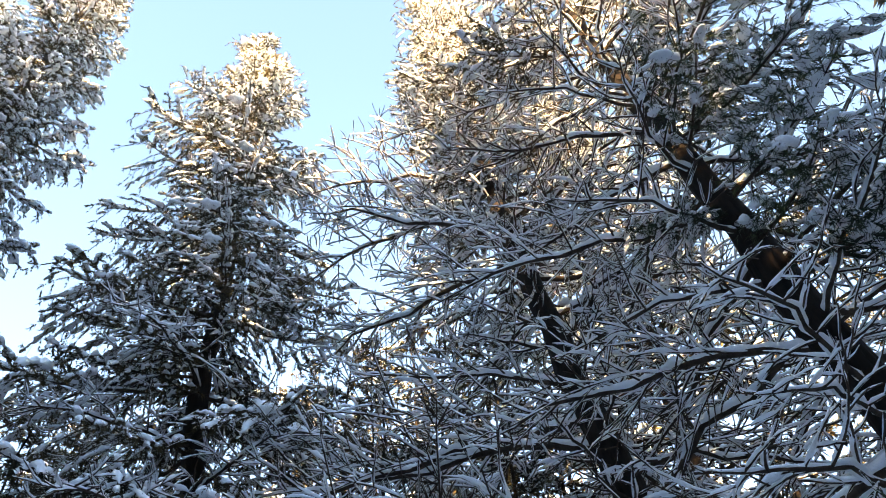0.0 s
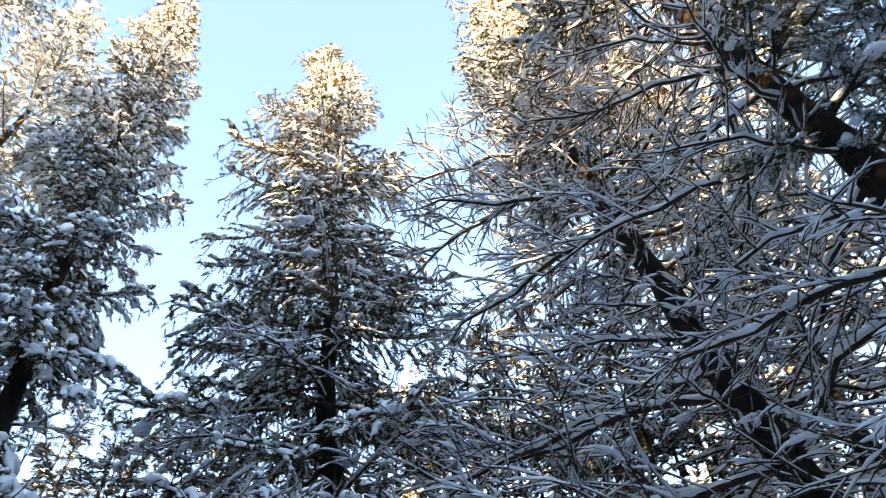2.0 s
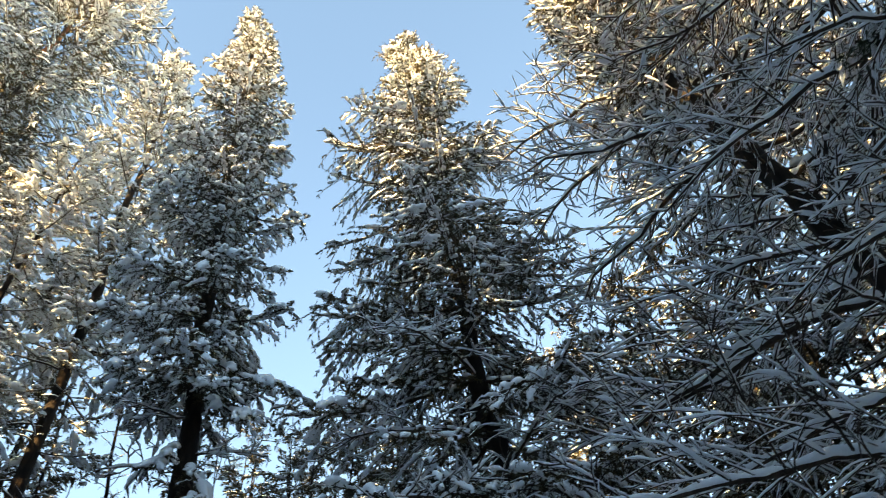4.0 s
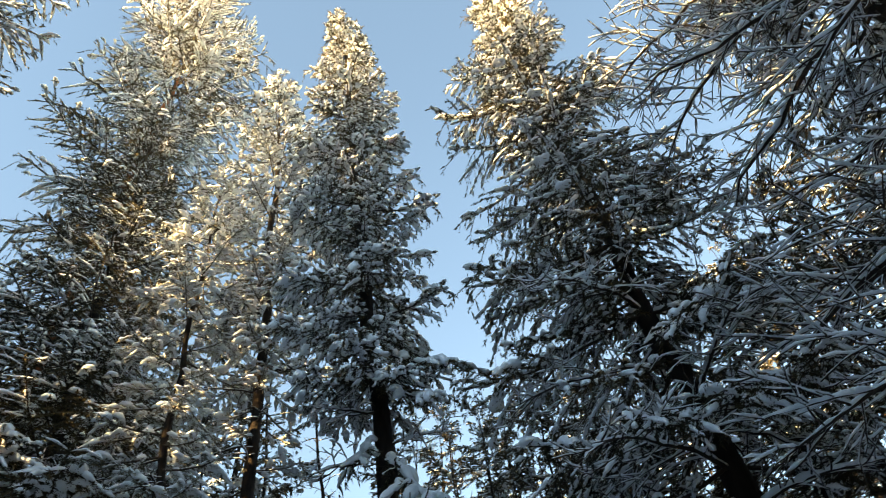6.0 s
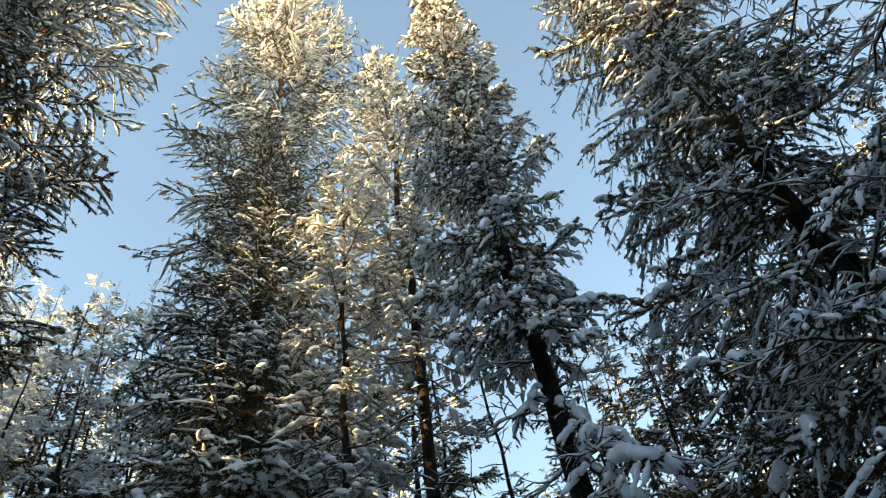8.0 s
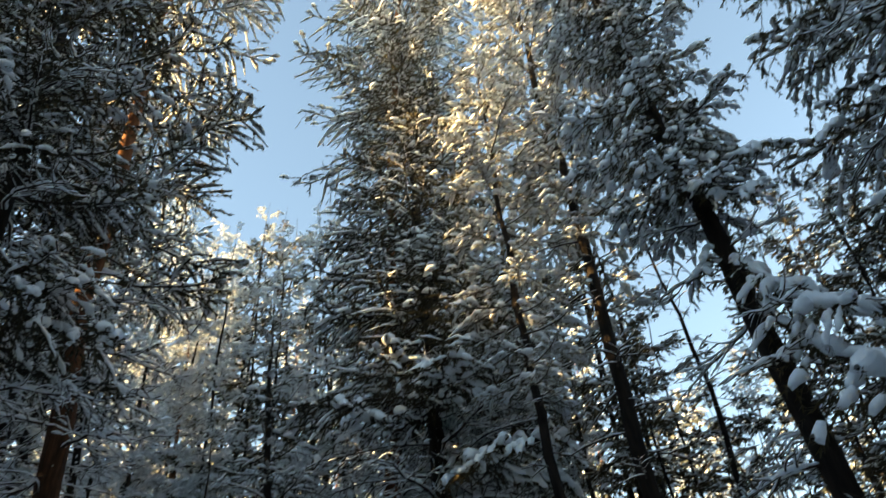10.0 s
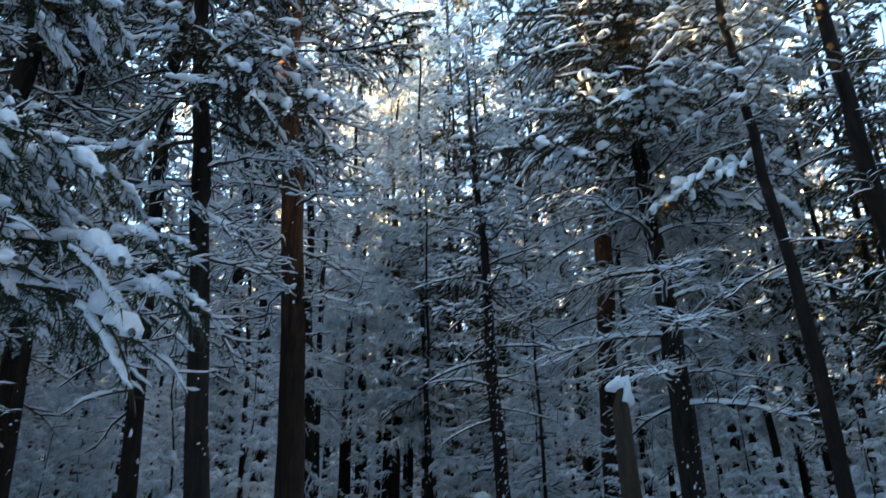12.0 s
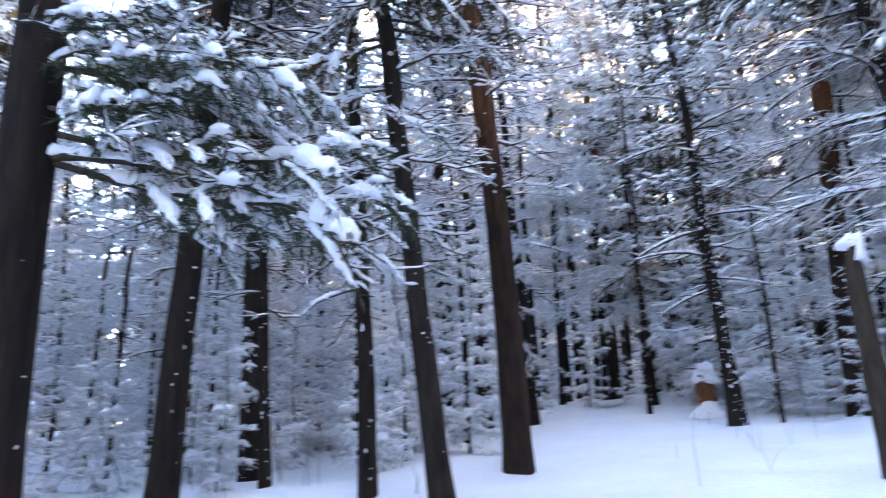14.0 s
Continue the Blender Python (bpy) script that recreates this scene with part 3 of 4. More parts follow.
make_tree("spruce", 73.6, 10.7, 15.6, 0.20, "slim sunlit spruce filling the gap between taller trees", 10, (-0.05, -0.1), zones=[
    (3.5, 8, 3, 0.7, 0.9, -5, 5, BARE_LIGHT), (6.5, 12.5, 8, 1.2, 1.2, -12, -2, FROST_SUN_TOP), (12.5, 15.4, 11, 1.0, 0.3, 5, 40, FROST_SUN_TOP)])
tree, axis = make_tree("spruce", 82.7, 13.2, 20.8, 0.38, "dark shaded spruce with a straight trunk dabbed with snow", 5, bark=BARK_GREY, whorl=0.6, zones=[
    (2.5, 8, 6, 2.2, 2.6, -2, 4, BARE), (7.0, 9.5, 4, 2.8, 2.7, -8, -4, GREEN), (7.4, 14, 13, 2.8, 1.9, -10, -3, DARK), (8, 14, 3, 2.2, 1.7, -6, -2, GREEN), (14, 17.5, 14, 1.8, 1.2, -4, 8, DARK), (17.5, 20.6, 14, 1.1, 0.25, 8, 45, DARK)], dabs=170)
for az, el, r, drop in ((86.8, 36.5, 11.0, 0.4), (81, 35.5, 10.6, 0.4), (91, 32.2, 11.4, 0.6), (78, 29.2, 10.8, 0.6), (73, 29.0, 11.4, 0.7), (75, 29.3, 11.0, 0.6), (83.5, 44, 11.6, 0.3)):
    reach(tree, axis, LOADED, az, el, r, drop, boughs)
make_tree("dead_tree", 61.5, 11.0, 11.0, 0.13, "thin dead standing trunk with short broken twigs", 6, (-0.08, -0.1), zones=[(3, 10.8, 7, 0.4, 0.3, 10, 20, BARE_LIGHT[:2])])
make_tree("larch", -11.5, 6.3, 20.5, 0.40, "large tree with a tangle of bare snow-lined limbs", 7, (-1.75, 0.21), near=1.1, zones=[
    (3.0, 12.0, 6.5, 3.2, 3.0, 8, 20, BARE), (11.5, 16.0, 7, 2.7, 1.6, 15, 25, BARE), (8.5, 17.5, 4, 1.7, 1.3, 5, 15, LIGHT), (11.0, 20.2, 6, 1.6, 0.6, 5, 45, TOP)])
tree, axis = make_tree("larch", -32.0, 4.6, 16, 0.38, "big near conifer with long bent limbs carrying snow", 8, (-1.0, 0.57), near=1.6, zones=[
    (2.6, 9.5, 4.8, 2.5, 2.6, 8, 15, BARE), (9.0, 13.0, 4.5, 2.2, 2.0, 8, 15, BARE), (10.5, 15.6, 6, 1.8, 0.6, 0, 40, GREEN)])
for az, el, r, drop in ((-15, 51.5, 4.4, 0.4), (-20, 51.5, 4.2, 0.3), (-37, 52, 3.6, 0.5), (-43, 55, 3.8, 0.3), (-33, 61, 3.4, 0.4), (-40, 58, 4.2, 0.2), (-24, 32, 3.2, 0.4), (-46, 47, 3.9, 0.4), (-28, 62, 3.8, 0.2), (-36, 66, 3.5, 0.3), (-45, 63, 3.9, 0.3), (-49, 58, 4.1, 0.3)):
    reach(tree, axis, NEAR, az, el, r, drop, boughs)
for az, el, r, drop in ((-18, 33, 3.4, 0.3), (-23, 43, 3.3, 0.1)):
    reach(tree, axis, BARE, az, el, r, drop, boughs)
make_tree("larch", -14.6, 9.0, 18, 0.40, "tree trunk behind a lattice of snowy bare limbs", 9, (-0.6, 0.1), zones=[
    (3, 12, 5, 2.3, 2.2, 5, 15, BARE_LIGHT), (9, 17.5, 7, 2.2, 0.6, 0, 40, LIGHT)])


PINE = "tall straight conifer trunk with dead snow-lined twigs"
SLIM = [(3, 9, 5, 1.2, 1.5, -8, 5, BARE_LIGHT), (8, 15, 3.5, 1.6, 1.7, -10, 0, LIGHT), (15, 20.5, 4.5, 1.7, 0.5, 0, 40, LIGHT)]
SHORT = [(3, 8, 4, 1.0, 1.2, -8, 5, BARE_LIGHT), (6, 12.8, 5, 1.5, 0.4, -10, 35, LIGHT)]
TALL = [(3, 9, 5, 1.2, 1.5, -8, 5, BARE), (4.5, 9, 3, 1.5, 1.6, -14, -8, GREEN), (7, 15, 6.5, 1.6, 1.7, -12, 0, DARK), (15, 20.5, 7, 1.7, 0.5, 0, 40, LIGHT)]
THIN = [(2, 8, 5, 0.8, 1.0, -5, 5, BARE_LIGHT), (7, 15.5, 5, 1.3, 0.4, -10, 30, LIGHT)]
RED = [(3.5, 9, 4, 1.3, 1.6, -5, 5, BARE), (7, 13, 6, 1.7, 2.0, -4, 6, DARK), (12.5, 18, 7, 2.3, 2.6, 0, 10, LIGHT), (18, 21, 9, 2.4, 1.0, 5, 40, LIGHT)]


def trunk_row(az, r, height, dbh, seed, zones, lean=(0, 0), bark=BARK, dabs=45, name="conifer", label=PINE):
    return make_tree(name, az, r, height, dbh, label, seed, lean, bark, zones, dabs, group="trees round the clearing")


trunk_row(134.0, 9.0, 18, 0.32, 21, TALL, (-0.7, 0.75))
trunk_row(128.3, 10.5, 17, 0.27, 22, TALL)
trunk_row(127.3, 9.4, 13, 0.13, 23, THIN)
trunk_row(120.4, 7.9, 18, 0.165, 24, THIN, (-0.25, -0.1))
tree, axis = trunk_row(115.2, 7.3, 17, 0.21, 25, TALL, (0.45, -1.0), BARK_GREY)
for az, el, r, drop in ((111.5, 39, 6.2, 0.5), (108, 36, 6.4, 0.8), (114, 37.5, 5.9, 0.6), (120, 41, 6.0, 0.4), (108, 45, 6.8, 0.3)):
    reach(tree, axis, HEAVY, az, el, r, drop, boughs)
trunk_row(114.5, 16.0, 19, 0.30, 26, SLIM)
trunk_row(112.1, 16.0, 19, 0.29, 27, SLIM, dabs=80)
trunk_row(110.0, 9.6, 21.5, 0.33, 28, RED, (-0.1, -0.2), BARK_PINE, 14, "pine", "tall pine with reddish upper bark and snowy boughs")
trunk_row(108.7, 16.5, 18, 0.22, 29, SLIM, dabs=60)
trunk_row(102.9, 21.5, 13, 0.30, 30, SHORT, (0, 0), BARK_PINE, 10, "pine", "slim reddish pine beside a snowy clearing")
trunk_row(100.8, 17.0, 9, 0.10, 31, [(3, 8.6, 5, 0.9, 0.3, -15, 20, HEAVY)], (0.5, 0.3))
trunk_row(95.2, 13.2, 9.5, 0.25, 32, [(2, 6, 5, 1.2, 1.3, -8, 5, BARE_LIGHT), (4, 9.3, 6, 1.3, 0.4, -10, 35, LIGHT)], (-0.05, -0.25), dabs=220)
trunk_row(93.0, 26.0, 18, 0.38, 33, THIN)
trunk_row(79.0, 20.0, 18, 0.30, 35, THIN)
trunk_row(123.6, 20.0, 17, 0.24, 36, THIN)
trunk_row(126.0, 22.0, 17, 0.22, 37, THIN)
trunk_row(133.5, 13.0, 17, 0.24, 38, THIN)
tree, axis = trunk_row(144.0, 5.3, 17, 0.38, 39, [(5.5, 9.0, 4, 1.8, 1.8, -12, -5, HEAVY), (3, 9, 3, 1.3, 1.4, 0, 5, BARE), (8, 16.5, 7, 2.0, 0.5, -5, 40, LIGHT)], dabs=14)
# heavy boughs over the clearing: azimuth and elevation of the tip, its distance, drop
for az, el, r, drop in ((131, 33, 4.3, 0.2), (126, 32, 4.5, 0.2), (133, 31, 4.3, 0.1), (121, 27, 4.6, 0.2), (119.5, 24, 4.6, 0.3), (136, 35, 4.4, 0.2), (127, 41, 4.8, 0.2)):
    reach(tree, axis, NEAR, az, el, r, drop, boughs)
reach(tree, axis, BARE[4:6], 120, 24, 4.4, 0.4, boughs)


# ---- the forest behind ----
def rows_of(mesh):
    v = np.empty(len(mesh.vertices) * 3)
    mesh.vertices.foreach_get("co", v)
    return v.reshape(-1, 3), [tuple(p.vertices) for p in mesh.polygons]


FAR_ROWS = [([rows_of(m) for m in b[:3]], b[3]) for b in FAR]
TWIG_ROWS = [([rows_of(m) for m in (b[0], b[0], b[2])], b[3]) for b in BARE_FAR]
MID_ROWS = [([rows_of(m) for m in b[:3]], b[3]) for b in MID]
COARSE_ROWS = [([rows_of(m) for m in b[:3]], b[3]) for b in COARSE]
WHITE_ROWS = [([rows_of(m) for m in b[:3]], b[3]) for b in WHITE]


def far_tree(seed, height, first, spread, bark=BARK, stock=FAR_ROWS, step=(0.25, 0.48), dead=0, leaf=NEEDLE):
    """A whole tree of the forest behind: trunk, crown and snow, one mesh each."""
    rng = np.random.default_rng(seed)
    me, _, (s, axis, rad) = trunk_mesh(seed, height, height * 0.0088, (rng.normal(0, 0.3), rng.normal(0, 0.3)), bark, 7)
    packs = [([], [], 0) for _ in range(3)]
    yaw, h = rng.uniform(0, 6), first
    while h < height - 0.2:
        f = (h - first) / (height - first)
        length = spread * (0.35 + 0.65 * math.sin(math.pi * min(1, 0.25 + 0.75 * f)) if f < 0.35 else 1.02 * (1 - f) ** 0.8 + 0.12) * rng.uniform(0.7, 1.15)
        yaw += 2.4 + rng.normal(0, 0.3)
        rows, L = min(stock, key=lambda b: abs(math.log(b[1] / length)) + rng.uniform(0, 0.2))
        c = [float(np.interp(h / height, s, axis[:, i])) for i in range(3)]
        m = Matrix.Translation(c) @ Matrix.Rotation(yaw, 4, "Z") @ Matrix.Rotation(radians(10 - 45 * f + rng.normal(0, 7)), 4, "Y")
        r3 = np.array(m.to_3x3()) * (length / L)
        for n, (v, fs) in enumerate(rows):
            vs, fl, base = packs[n]
            vs.append(v @ r3.T + np.array(c))
            fl.extend([tuple(i + base for i in q) for q in fs])
            packs[n] = (vs, fl, base + len(v))
        h += rng.uniform(*step)
    for i in range(dead):
        h, length = rng.uniform(0.8, first + 1.5), rng.uniform(0.6, 1.5)
        rows, L = TWIG_ROWS[i % 3]
        c = [float(np.interp(h / height, s, axis[:, j])) for j in range(3)]
        r3 = np.array((Matrix.Rotation(rng.uniform(0, 6.28), 4, "Z") @ Matrix.Rotation(rng.normal(0.0, 0.25), 4, "Y")).to_3x3()) * (length / L)
        for n in (0, 2):
            v, fs = rows[n]
            vs, fl, base = packs[n]
            vs.append(v @ r3.T + np.array(c))
            fl.extend([tuple(j + base for j in q) for q in fs])
            packs[n] = (vs, fl, base + len(v))
    tree = new("forest_tree")
    tagged(tree, "conifer of the snowy forest, standing behind or added unseen to block light", "tree", "forest trees")
    part("trunk", me, tree)
    for (vs, fl, _), name, mat in zip(packs, ("limb", "foliage", "snow"), (TWIG, leaf, SNOW)):
        if name == "limb" and not dead:
            continue
        one = bpy.data.meshes.new(name)
        one.from_pydata(np.concatenate(vs).tolist(), [], fl)
        one.polygons.foreach_set("use_smooth", np.full(len(one.polygons), name != "foliage"))
        one.materials.append(mat)
        tagged(part(name, one, tree), kind="stuff")
    return tree


KINDS = [(far_tree(500 + i, h, f, sp, b, dead=12, leaf=NEEDLE if i == 3 else NEEDLE_FROST), h) for i, (h, f, sp, b) in enumerate([
    (20, 2.8, 2.3, BARK), (19, 3.4, 2.4, BARK_PINE), (17, 2.3, 2.3, BARK), (22, 7.0, 2.5, BARK_PINE), (15, 2.0, 2.2, BARK)])]
MIDDLE = [(far_tree(530 + i, h, f, 2.0, BARK, MID_ROWS, (0.24, 0.44)), h) for i, (h, f) in enumerate([(16, 1.5), (18, 4.0), (15, 2.5)])]
FROSTED = [(far_tree(540 + i, h, f, 2.0, BARK, MID_ROWS, (0.24, 0.44), leaf=NEEDLE_FROST), h) for i, (h, f) in enumerate([(17, 3.0), (15, 2.4)])]
# coarse opaque trees, kept out of view, that only block light
BLOCKERS = [(far_tree(545 + i, h, 1.0, 2.6, BARK, COARSE_ROWS, (0.22, 0.45)), h) for i, h in enumerate((18, 20))]
for one, _ in MIDDLE + FROSTED:
    tagged(one, "snowy conifer filling the gap between nearer trunks", "tree", "forest trees")
SMALL = [(far_tree(560 + i, h, 0.15, sp, BARK, WHITE_ROWS, (0.05, 0.11), leaf=NEEDLE_FROST), h) for i, (h, sp) in enumerate([(4.0, 0.8), (2.8, 0.7), (1.8, 0.6)])]
for one, _ in SMALL:
    tagged(one, "young conifer bent under a coat of snow", "sapling", "saplings")
    one.name = "sapling"


def sky_line(az):
    """The elevation, in degrees, under which the forest behind stays."""
    for to, el in ((18, 52.0), (26, 48.0), (36, 43.0), (50, 41.0), (56.5, 42.0), (63, 30.0), (66, 38.0), (80, 50.0), (96.5, 46.0), (104, 44.0), (116, 45.0)):
        if az < to:
            return el
    return 38.0


rng = np.random.default_rng(77)
placed = []


def stand(kind, az, r, size, room=1.3, slim=1.0):
    tree, h = kind
    if 94.5 < az < 99 and r < 17 or 99.5 < az < 108.5 and r < 19:
        return
    x, y, z = spot(az, r)
    for px, py in placed:
        if (px - x) ** 2 + (py - y) ** 2 < room ** 2:
            return
    placed.append((x, y))
    m = Matrix.Translation((x, y, z - 0.05)) @ Matrix.Rotation(rng.uniform(0, 6.28), 4, "Z")
    ob = copy_thing(tree, m)
    ob.scale = (size * slim, size * slim, size)


def forest():
    def rise(kind, az, r, el, room):
        """A tree whose top shows at elevation el."""
        x, y, z = spot(az, r)
        stand(kind, az, r, (EYE + r * math.tan(radians(el)) - z) / kind[1], room)

    # trees that fill the gaps, from azimuth to azimuth, near to far; behind the slender spruces the low sun comes in
    for a0, a1, n, r0, r1, low in ((-54, -6, 11, 9.5, 14, 1), (-8, 24, 12, 10, 17, 3), (12, 26, 3, 18, 22, 0.5), (24, 37, 7, 15, 20, 2), (-4, 27, 17, 9, 12.5, 0.5), (28, 50, 17, 9.6, 11.9, -1.5), (36, 66, 26, 12.5, 18.5, 0), (66, 80, 9, 14.5, 18, 1),
                                   (76, 90, 10, 15, 18, 1), (88, 99, 8, 19.2, 22, 0), (98.5, 109, 20, 19.5, 25, -1), (108, 118, 7, 14, 19, 1), (118, 146, 14, 11, 17, 1), (146, 158, 5, 8.5, 11, -10)):
        for i in range(n):
            az = a0 + (i + rng.uniform(0.1, 0.9)) * (a1 - a0) / n
            r = rng.uniform(r0, r1)
            if 36 < az < 66 and r > 12:
                r = min(20, 9.7 / math.cos(radians(az - 95)) * rng.uniform(0.95, 1.14))
            k = MIDDLE[rng.integers(3)] if az < 76 or 91 < az < 99 and r > 19 else FROSTED[rng.integers(2)]
            rise(k, az, r, sky_line(az) - low * rng.uniform(0, 2.5) - rng.uniform(0, 3), 0.5)
    # seen from the clearing
    for r0, r1, n in ((17, 24, 44), (24, 32, 38), (32, 42, 32)):
        for i in range(n):
            az, r = -50 + (i + rng.uniform(0, 0.9)) * 210 / n, rng.uniform(r0, r1)
            k = KINDS[rng.integers(len(KINDS))]
            if az < 58 and r > 24:
                continue
            top = min(23.0, r * math.tan(radians(sky_line(az)))) - (1.5 if az > 60 else 0)
            stand(k, az, r, min(top / k[1], 1.15) * rng.uniform(0.8, 1.0))
    # frosted trees that close the view between the trunks
    for i in range(52):
        az, r = 80 + (i + rng.uniform(0, 0.9)) * 76 / 52, rng.uniform(13.5, 24)
        if 99.5 < az < 107.5:
            continue
        k = KINDS[(1, 2, 4)[rng.integers(3)]]
        stand(k, az, r, min(1.0, r * math.tan(radians(36 if az > 108 else 33)) / k[1]) * rng.uniform(0.75, 1.0), 1.0)
    # round the back of it, unseen rows across the sun's way, added to close the place and keep the low sun out
    for row, n in enumerate((22, 22, 20)):
        for i in range(n):
            across, along = -20 + (i + rng.uniform(-0.25, 0.25)) * 46 / n, 14.5 + 5 * row + rng.uniform(-1.5, 1.5)
            p = toward(SUN_AZ) * along + toward(SUN_AZ - 90) * across
            az, r = math.degrees(math.atan2(-p.x, p.y)) % 360, math.hypot(p.x, p.y)
            if az < 150:
                continue
            top = 10.0 if across > 17.4 else 23.0 if across > 11.9 else 9.5 if across > 7.4 else 23.0 if across > 4.9 else 23.6 if across > 2.4 else 24.5 if across > 0.9 else 20.5
            k = BLOCKERS[i % 2]
            stand(k, az, r, top / k[1] * rng.uniform(0.92, 1.0), 0.8)
    # a stand of very tall unseen trees farther off, added to shade the dark spruce
    for row in range(3):
        for i in range(7):
            across, along = 13.7 + 0.75 * i + 0.3 * row, 27 + 3.2 * row
            p = toward(SUN_AZ) * along + toward(SUN_AZ - 90) * across
            az, r = math.degrees(math.atan2(-p.x, p.y)) % 360, math.hypot(p.x, p.y)
            k = BLOCKERS[i % 2]
            if az > 149:
                stand(k, az, r, rng.uniform(35, 38) / k[1], 0.4, 0.7)
    # a lower unseen row against the sun, with a gap that lets it through
    for i in range(30):
        across, along = -19 + i * 1.45 + rng.uniform(-0.3, 0.3), 12.8 + rng.uniform(-0.8, 0.8)
        p = toward(SUN_AZ) * along + toward(SUN_AZ - 90) * across
        az, r = math.degrees(math.atan2(-p.x, p.y)) % 360, math.hypot(p.x, p.y)
        if az > 156:
            k = BLOCKERS[i % 2]
            stand(k, az, r, rng.uniform(11.5, 14.5) / k[1] if not 7.5 < across < 11.9 else 0.38, 0.6)
    for i in range(15):
        az, r = 255 + i * 3.8, rng.uniform(9, 22)
        k = BLOCKERS[i % 2]
        stand(k, az, r, rng.uniform(0.7, 1.0), 1.2)


forest()


def far_woods():
    """The depth of the forest, past where single trees can be told apart."""
    r = np.random.default_rng(31)
    wood, leaf, snow = Geo(), Geo(), Geo()
    for i in range(800):
        az, d = r.uniform(-60, 180) if i % 5 else r.uniform(180, 300), r.uniform(38, 85)
        x, y, z = spot(az, d)
        h = r.uniform(15, 21)
        tube(wood, np.array([(x, y, z - 0.3), (x, y, z + h)]), [0.10, 0.02], 5)
        n = 200
        f = r.uniform(0.04, 1, n) ** 1.1
        a, rad = r.uniform(0, 6.28, n), 2.4 * (1.08 - f) * r.uniform(0.2, 1, n)
        out = np.stack([np.cos(a), np.sin(a), np.full(n, -0.35)], 1)
        pos = np.stack([x + rad * np.cos(a), y + rad * np.sin(a), z + h * f], 1)
        needles(leaf, pos, out / np.linalg.norm(out, axis=1)[:, None], 0.75, 0.19, r)
        needles(snow, pos[::2] + [0, 0, 0.1], (out / np.linalg.norm(out, axis=1)[:, None])[::2], 0.55, 0.13, r)
    for i in range(480):
        az = r.uniform(68, 165)
        x, y, z = spot(az, r.uniform(34, 62))
        n = 220
        h, f, a = r.uniform(6, 11) if 94 < az < 112 else r.uniform(8, 16), r.uniform(0, 1, n), r.uniform(0, 6.28, n)
        rad = 1.8 * (1.1 - f) * r.uniform(0.2, 1, n)
        out = np.stack([np.cos(a), np.sin(a), np.full(n, -0.35)], 1) / math.sqrt(1.1225)
        pos = np.stack([x + rad * np.cos(a), y + rad * np.sin(a), z + h * f], 1)
        needles(leaf, pos, out, 0.5, 0.11, r)
        needles(snow, pos[::2] + [0, 0, 0.08], out[::2], 0.4, 0.09, r)
    woods = new("far_woods")
    tagged(woods, "deep snowy conifer forest closing the distance", "forest", kind="stuff")
    for g, name, mat in ((wood, "trunk", BARK), (leaf, "foliage", NEEDLE_FAR), (snow, "snow", SNOW)):
        tagged(part(name, g.mesh(name, mat, False), woods), kind="stuff")


far_woods()


def undergrowth():
    for i in range(580):
        az, r = (rng.uniform(62, 160), rng.uniform(12, 34)) if i < 230 else (rng.uniform(112, 152), rng.uniform(9.5, 19)) if i < 330 else (rng.uniform(70, 99), rng.uniform(13, 21)) if i < 510 else (rng.uniform(97, 111), rng.uniform(20.5, 30))
        if 98 < az < 110 and r < 20 or r < 14 and az < 112:
            continue
        k = SMALL[rng.integers(len(SMALL))]
        stand(k, az, r, rng.uniform(0.6, 1.15), 0.55)


undergrowth()
for one, _ in KINDS + MIDDLE + FROSTED + BLOCKERS + SMALL:
    x, y, z = spot(rng.uniform(160, 330), rng.uniform(24, 40))
    one.location = (x, y, z)


# ---- things on the ground ----
def cap(geo, at, size, seed, n=10):
    """A smooth thick cap of snow from overlapping cushions."""
    r = np.random.default_rng(seed)
    lump(geo, at, size, r, True)
    for i in range(n):
        a, k = r.uniform(0, 6.28), r.uniform(0.35, 0.85)
        lump(geo, np.array(at) + [size[0] * k * math.cos(a), size[1] * k * math.sin(a), size[2] * r.uniform(-0.25, 0.25)], np.array(size) * r.uniform(0.3, 0.5), r, True)


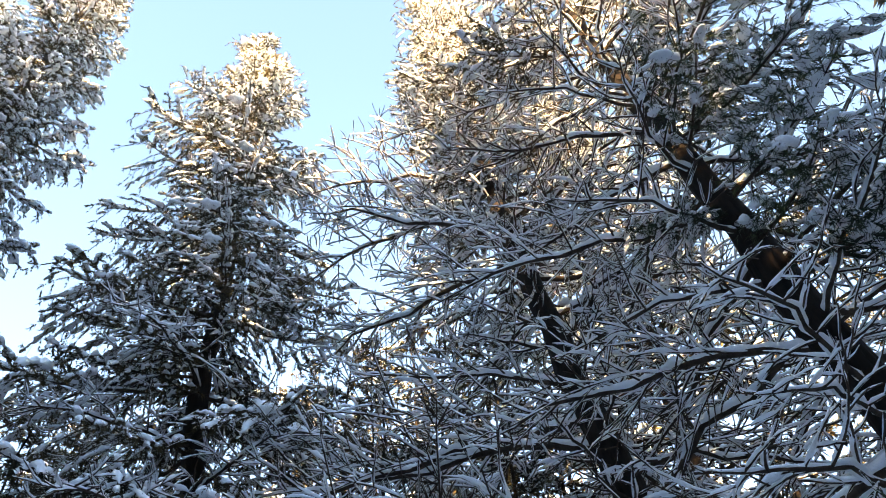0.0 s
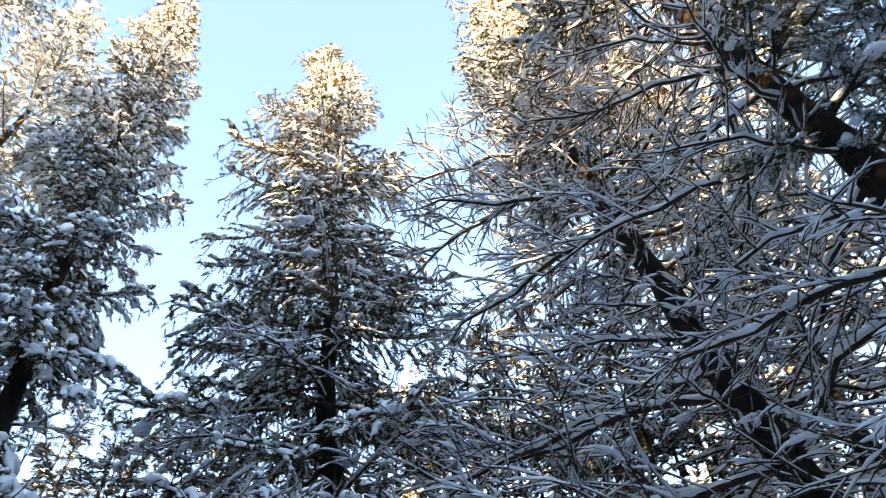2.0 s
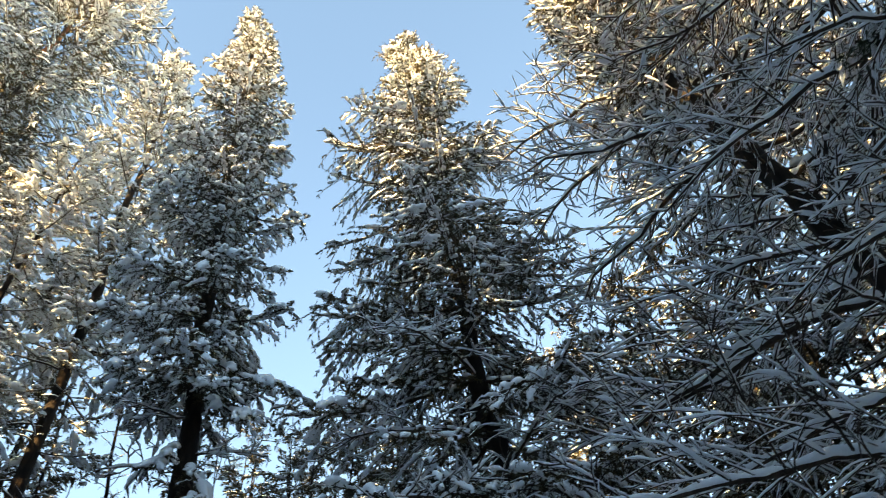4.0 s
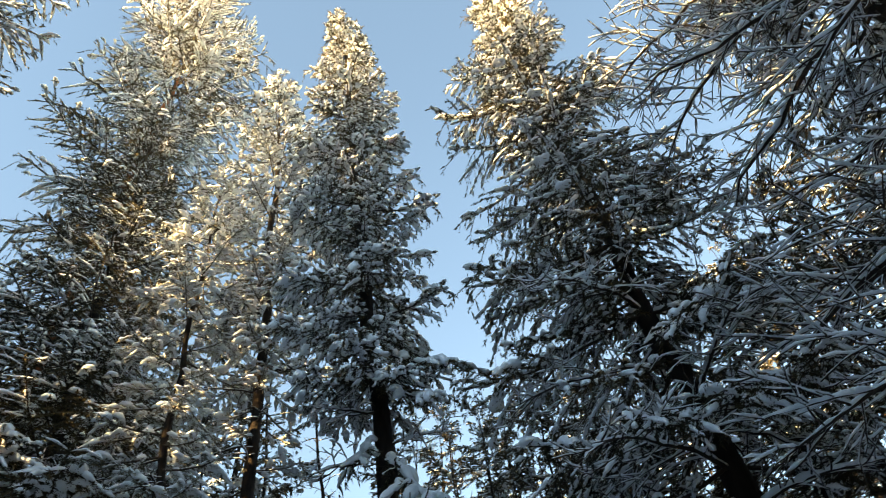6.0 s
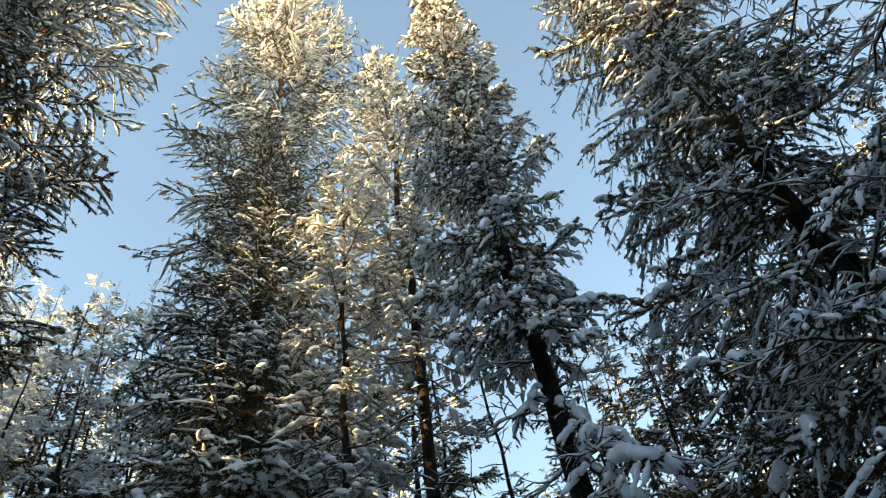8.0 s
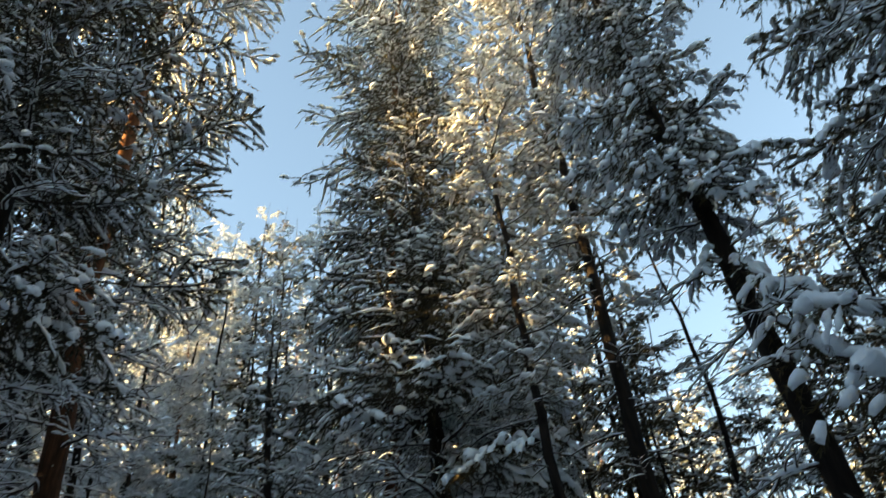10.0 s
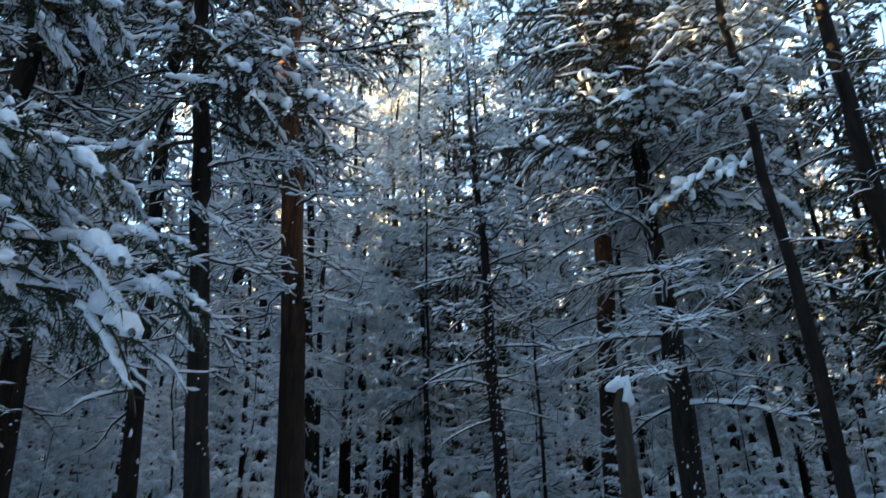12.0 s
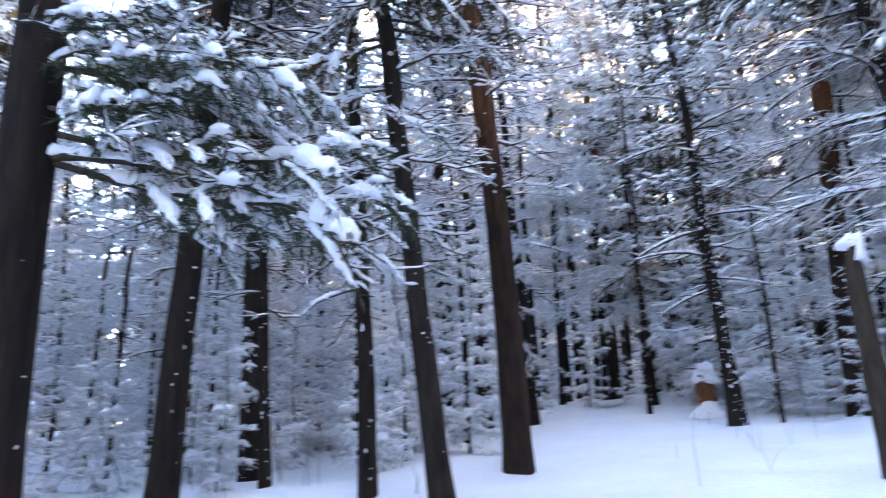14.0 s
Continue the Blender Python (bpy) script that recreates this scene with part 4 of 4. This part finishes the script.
def brush_pile():
    x, y, z = spot(74.4, 6.2)
    pile = new("brush_pile")
    pile.location = (x, y, z)
    pile.rotation_euler = (0, 0, radians(74.4))
    tagged(pile, "heap of logs and brushwood under a thick rounded snow cover", "woodpile")
    n, rings = 96, 34
    r = np.random.default_rng(12)
    # hollows in the snow where the wood shows: angle round the pile, height, half width
    hollows = ((3.46, 0.20, 0.07), (4.02, 0.24, 0.09), (4.22, 0.20, 0.08), (4.52, 0.34, 0.16), (4.80, 0.26, 0.12), (5.15, 0.32, 0.14), (5.7, 0.22, 0.10), (0.5, 0.3, 0.12))
    v = [(0, 0, 0.85)]
    f = []
    for i in range(1, rings + 1):
        for j in range(n):
            a, s = 2 * math.pi * j / n, math.sin(i / rings * math.pi / 2) ** 0.9
            q = Vector((math.cos(a) * s * 1.15, math.sin(a) * s * 1.0, 0))
            h = 0.85 * max(0.0, 1 - s ** 2.7) ** 0.6
            q.z = h
            edge = 1 + (0.16 * noise.noise(q * 2.2 + Vector((0, 0, 5))) + 0.10 * noise.noise(q * 5.0)) * s
            h += 0.07 * noise.noise(q * 1.9) + 0.05 * noise.noise(q * 4.5) * s - 0.12 * (i == rings)
            for b, z0, w in hollows:
                u = math.remainder(a - b, 2 * math.pi) * 1.05
                edge -= 0.40 * s * math.exp(-((u / w) ** 4 + ((h - z0) / (0.8 * w)) ** 4))
            v.append((q.x * edge, q.y * edge, h))
    for j in range(n):
        f.append((0, 1 + j, 1 + (j + 1) % n))
    for i in range(rings - 1):
        for j in range(n):
            a, b = 1 + i * n + j, 1 + i * n + (j + 1) % n
            f.append((a, a + n, b + n, b))
    me = bpy.data.meshes.new("snow_cover")
    me.from_pydata(v, [], f)
    me.polygons.foreach_set("use_smooth", np.full(len(me.polygons), True))
    me.materials.append(SNOW_GROUND)
    part("snow_cover", me, pile)
    b = Geo()
    g = Geo()
    for a0, z0, w in hollows:
        for i in range(3):
            c = Geo()
            a = a0 + r.uniform(-0.5, 0.5) * w
            d = np.array([1.15 * math.cos(a), math.sin(a), 0.0])
            turn = unit(np.array([math.cos(a + r.normal(0, 0.7)), math.sin(a + r.normal(0, 0.7)), r.normal(0, 0.15)]))
            rad = r.uniform(0.25, 0.42) * w
            at = d * r.uniform(0.66, 0.78) + [0, 0, z0 + r.uniform(-0.45, 0.35) * w]
            p = np.stack([at - turn * 0.5, at, at + turn * 0.6 * w])
            tube(c, np.concatenate([p, p[-1:] + turn * 0.004]), [rad, rad, rad * 0.93, 0.004], 14)
            part("log", c.mesh("log", BARK if i else ROT), pile)
        for i in range(9):
            a = a0 + r.uniform(-1, 1) * w
            at = np.array([0.9 * math.cos(a), 0.78 * math.sin(a), z0 + r.uniform(-0.6, 0.5) * w])
            tube(b, bow(at, unit(np.array([math.cos(a + r.normal(0, 1.0)), math.sin(a + r.normal(0, 1.0)), r.normal(0, 0.4)])), r.uniform(1.0, 2.4) * w, 5, r, 0.5), np.array([1.0, 0.95, 0.85, 0.7, 0.45]) * r.uniform(0.006, 0.014), 6)
        # soft lobes of snow over each hollow
        for i in range(3):
            a = a0 + r.uniform(-1.1, 1.1) * w
            lump(g, (1.06 * math.cos(a), 0.93 * math.sin(a), z0 + r.uniform(0.5, 0.9) * w), np.array([1.0, 1.0, 0.75]) * w * r.uniform(0.4, 0.7), r, True)
    tagged(part("brushwood", b.mesh("brushwood", BARK), pile), "tangle of dark sticks", kind="stuff")
    tagged(part("snow", g.mesh("snow", SNOW_GROUND), pile), "soft lobes of snow over the wood", kind="stuff")


brush_pile()


def stump():
    x, y, z = spot(97.0, 15.5)
    thing = new("stump")
    thing.location = (x, y, z - 0.1)
    tagged(thing, "broken orange-brown tree stump with a tall cap of snow", "stump")
    r = np.random.default_rng(5)
    n, k = 14, 9
    g = Geo()
    a = np.arange(n) * 2 * np.pi / n
    jag = r.uniform(0.75, 1.05, n)
    v = []
    for i in range(k):
        s = i / (k - 1)
        rad = 0.165 * (1 + 0.5 * math.exp(-s * 6)) * (1 + 0.14 * r.normal(size=n))
        v.append(np.stack([rad * np.cos(a), rad * np.sin(a), 0.85 * s * np.where(s > 0.7, jag, 1.0)], 1))
    g.add(np.concatenate(v), ring_faces(k, n))
    part("wood", g.mesh("wood", ROT), thing)
    g = Geo()
    cap(g, (0, 0, 0.78), (0.22, 0.21, 0.20), 3)
    cap(g, (0.0, 0.02, 0.98), (0.17, 0.16, 0.15), 6, 5)
    cap(g, (0.24, 0.05, 0.1), (0.3, 0.3, 0.25), 4, 4)
    tagged(part("snow_cap", g.mesh("snow_cap", SNOW_GROUND), thing), kind="stuff")


stump()


def snag():
    x, y, z = spot(86.7, 8.1)
    thing = new("snag")
    thing.location = (x, y, z - 0.15)
    tagged(thing, "broken grey barkless trunk capped with snow", "dead tree")
    r = np.random.default_rng(8)
    n, k = 14, 12
    a = np.arange(n) * 2 * np.pi / n
    g = Geo()
    v = []
    for i in range(k):
        s = i / (k - 1)
        rad = (0.115 - 0.03 * s) * (1 + 0.04 * r.normal(size=n))
        slope = 0.22 * np.sin(a) * max(0, s - 0.85) / 0.15
        v.append(np.stack([rad * np.cos(a) + 0.02 * math.sin(s * 5), rad * np.sin(a), 2.25 * s + slope], 1))
    v.append(np.array([[0.0, 0.0, 2.25]] * n))
    g.add(np.concatenate(v), ring_faces(k + 1, n))
    part("trunk", g.mesh("trunk", BARK_SNAG), thing)
    g = Geo()
    cap(g, (0, 0, 2.26), (0.11, 0.12, 0.10), 9, 4)
    cap(g, (0.02, 0.08, 2.14), (0.08, 0.06, 0.20), 10, 3)
    tagged(part("snow_cap", g.mesh("snow_cap", SNOW), thing), kind="stuff")


snag()


def stalks():
    r = np.random.default_rng(21)
    g = Geo()
    for i in range(60):
        az, d = r.uniform(78, 140), r.uniform(7.0, 18)
        if 100 < az < 108:
            continue
        x, y, z = spot(az, d)
        for j in range(r.integers(1, 4)):
            q = bow(np.array([x + r.normal(0, 0.1), y + r.normal(0, 0.1), z - 0.05]), unit(np.array([r.normal(0, 0.2), r.normal(0, 0.2), 1.0])), r.uniform(0.2, 0.6), 4, r, 0.3)
            tube(g, q, [0.003, 0.0027, 0.002, 0.001], 3)
    tagged(new("dry_stalks", g.mesh("dry_stalks", TWIG)), "thin dry stalks and twigs poking out of the snow", "undergrowth", kind="stuff")


stalks()
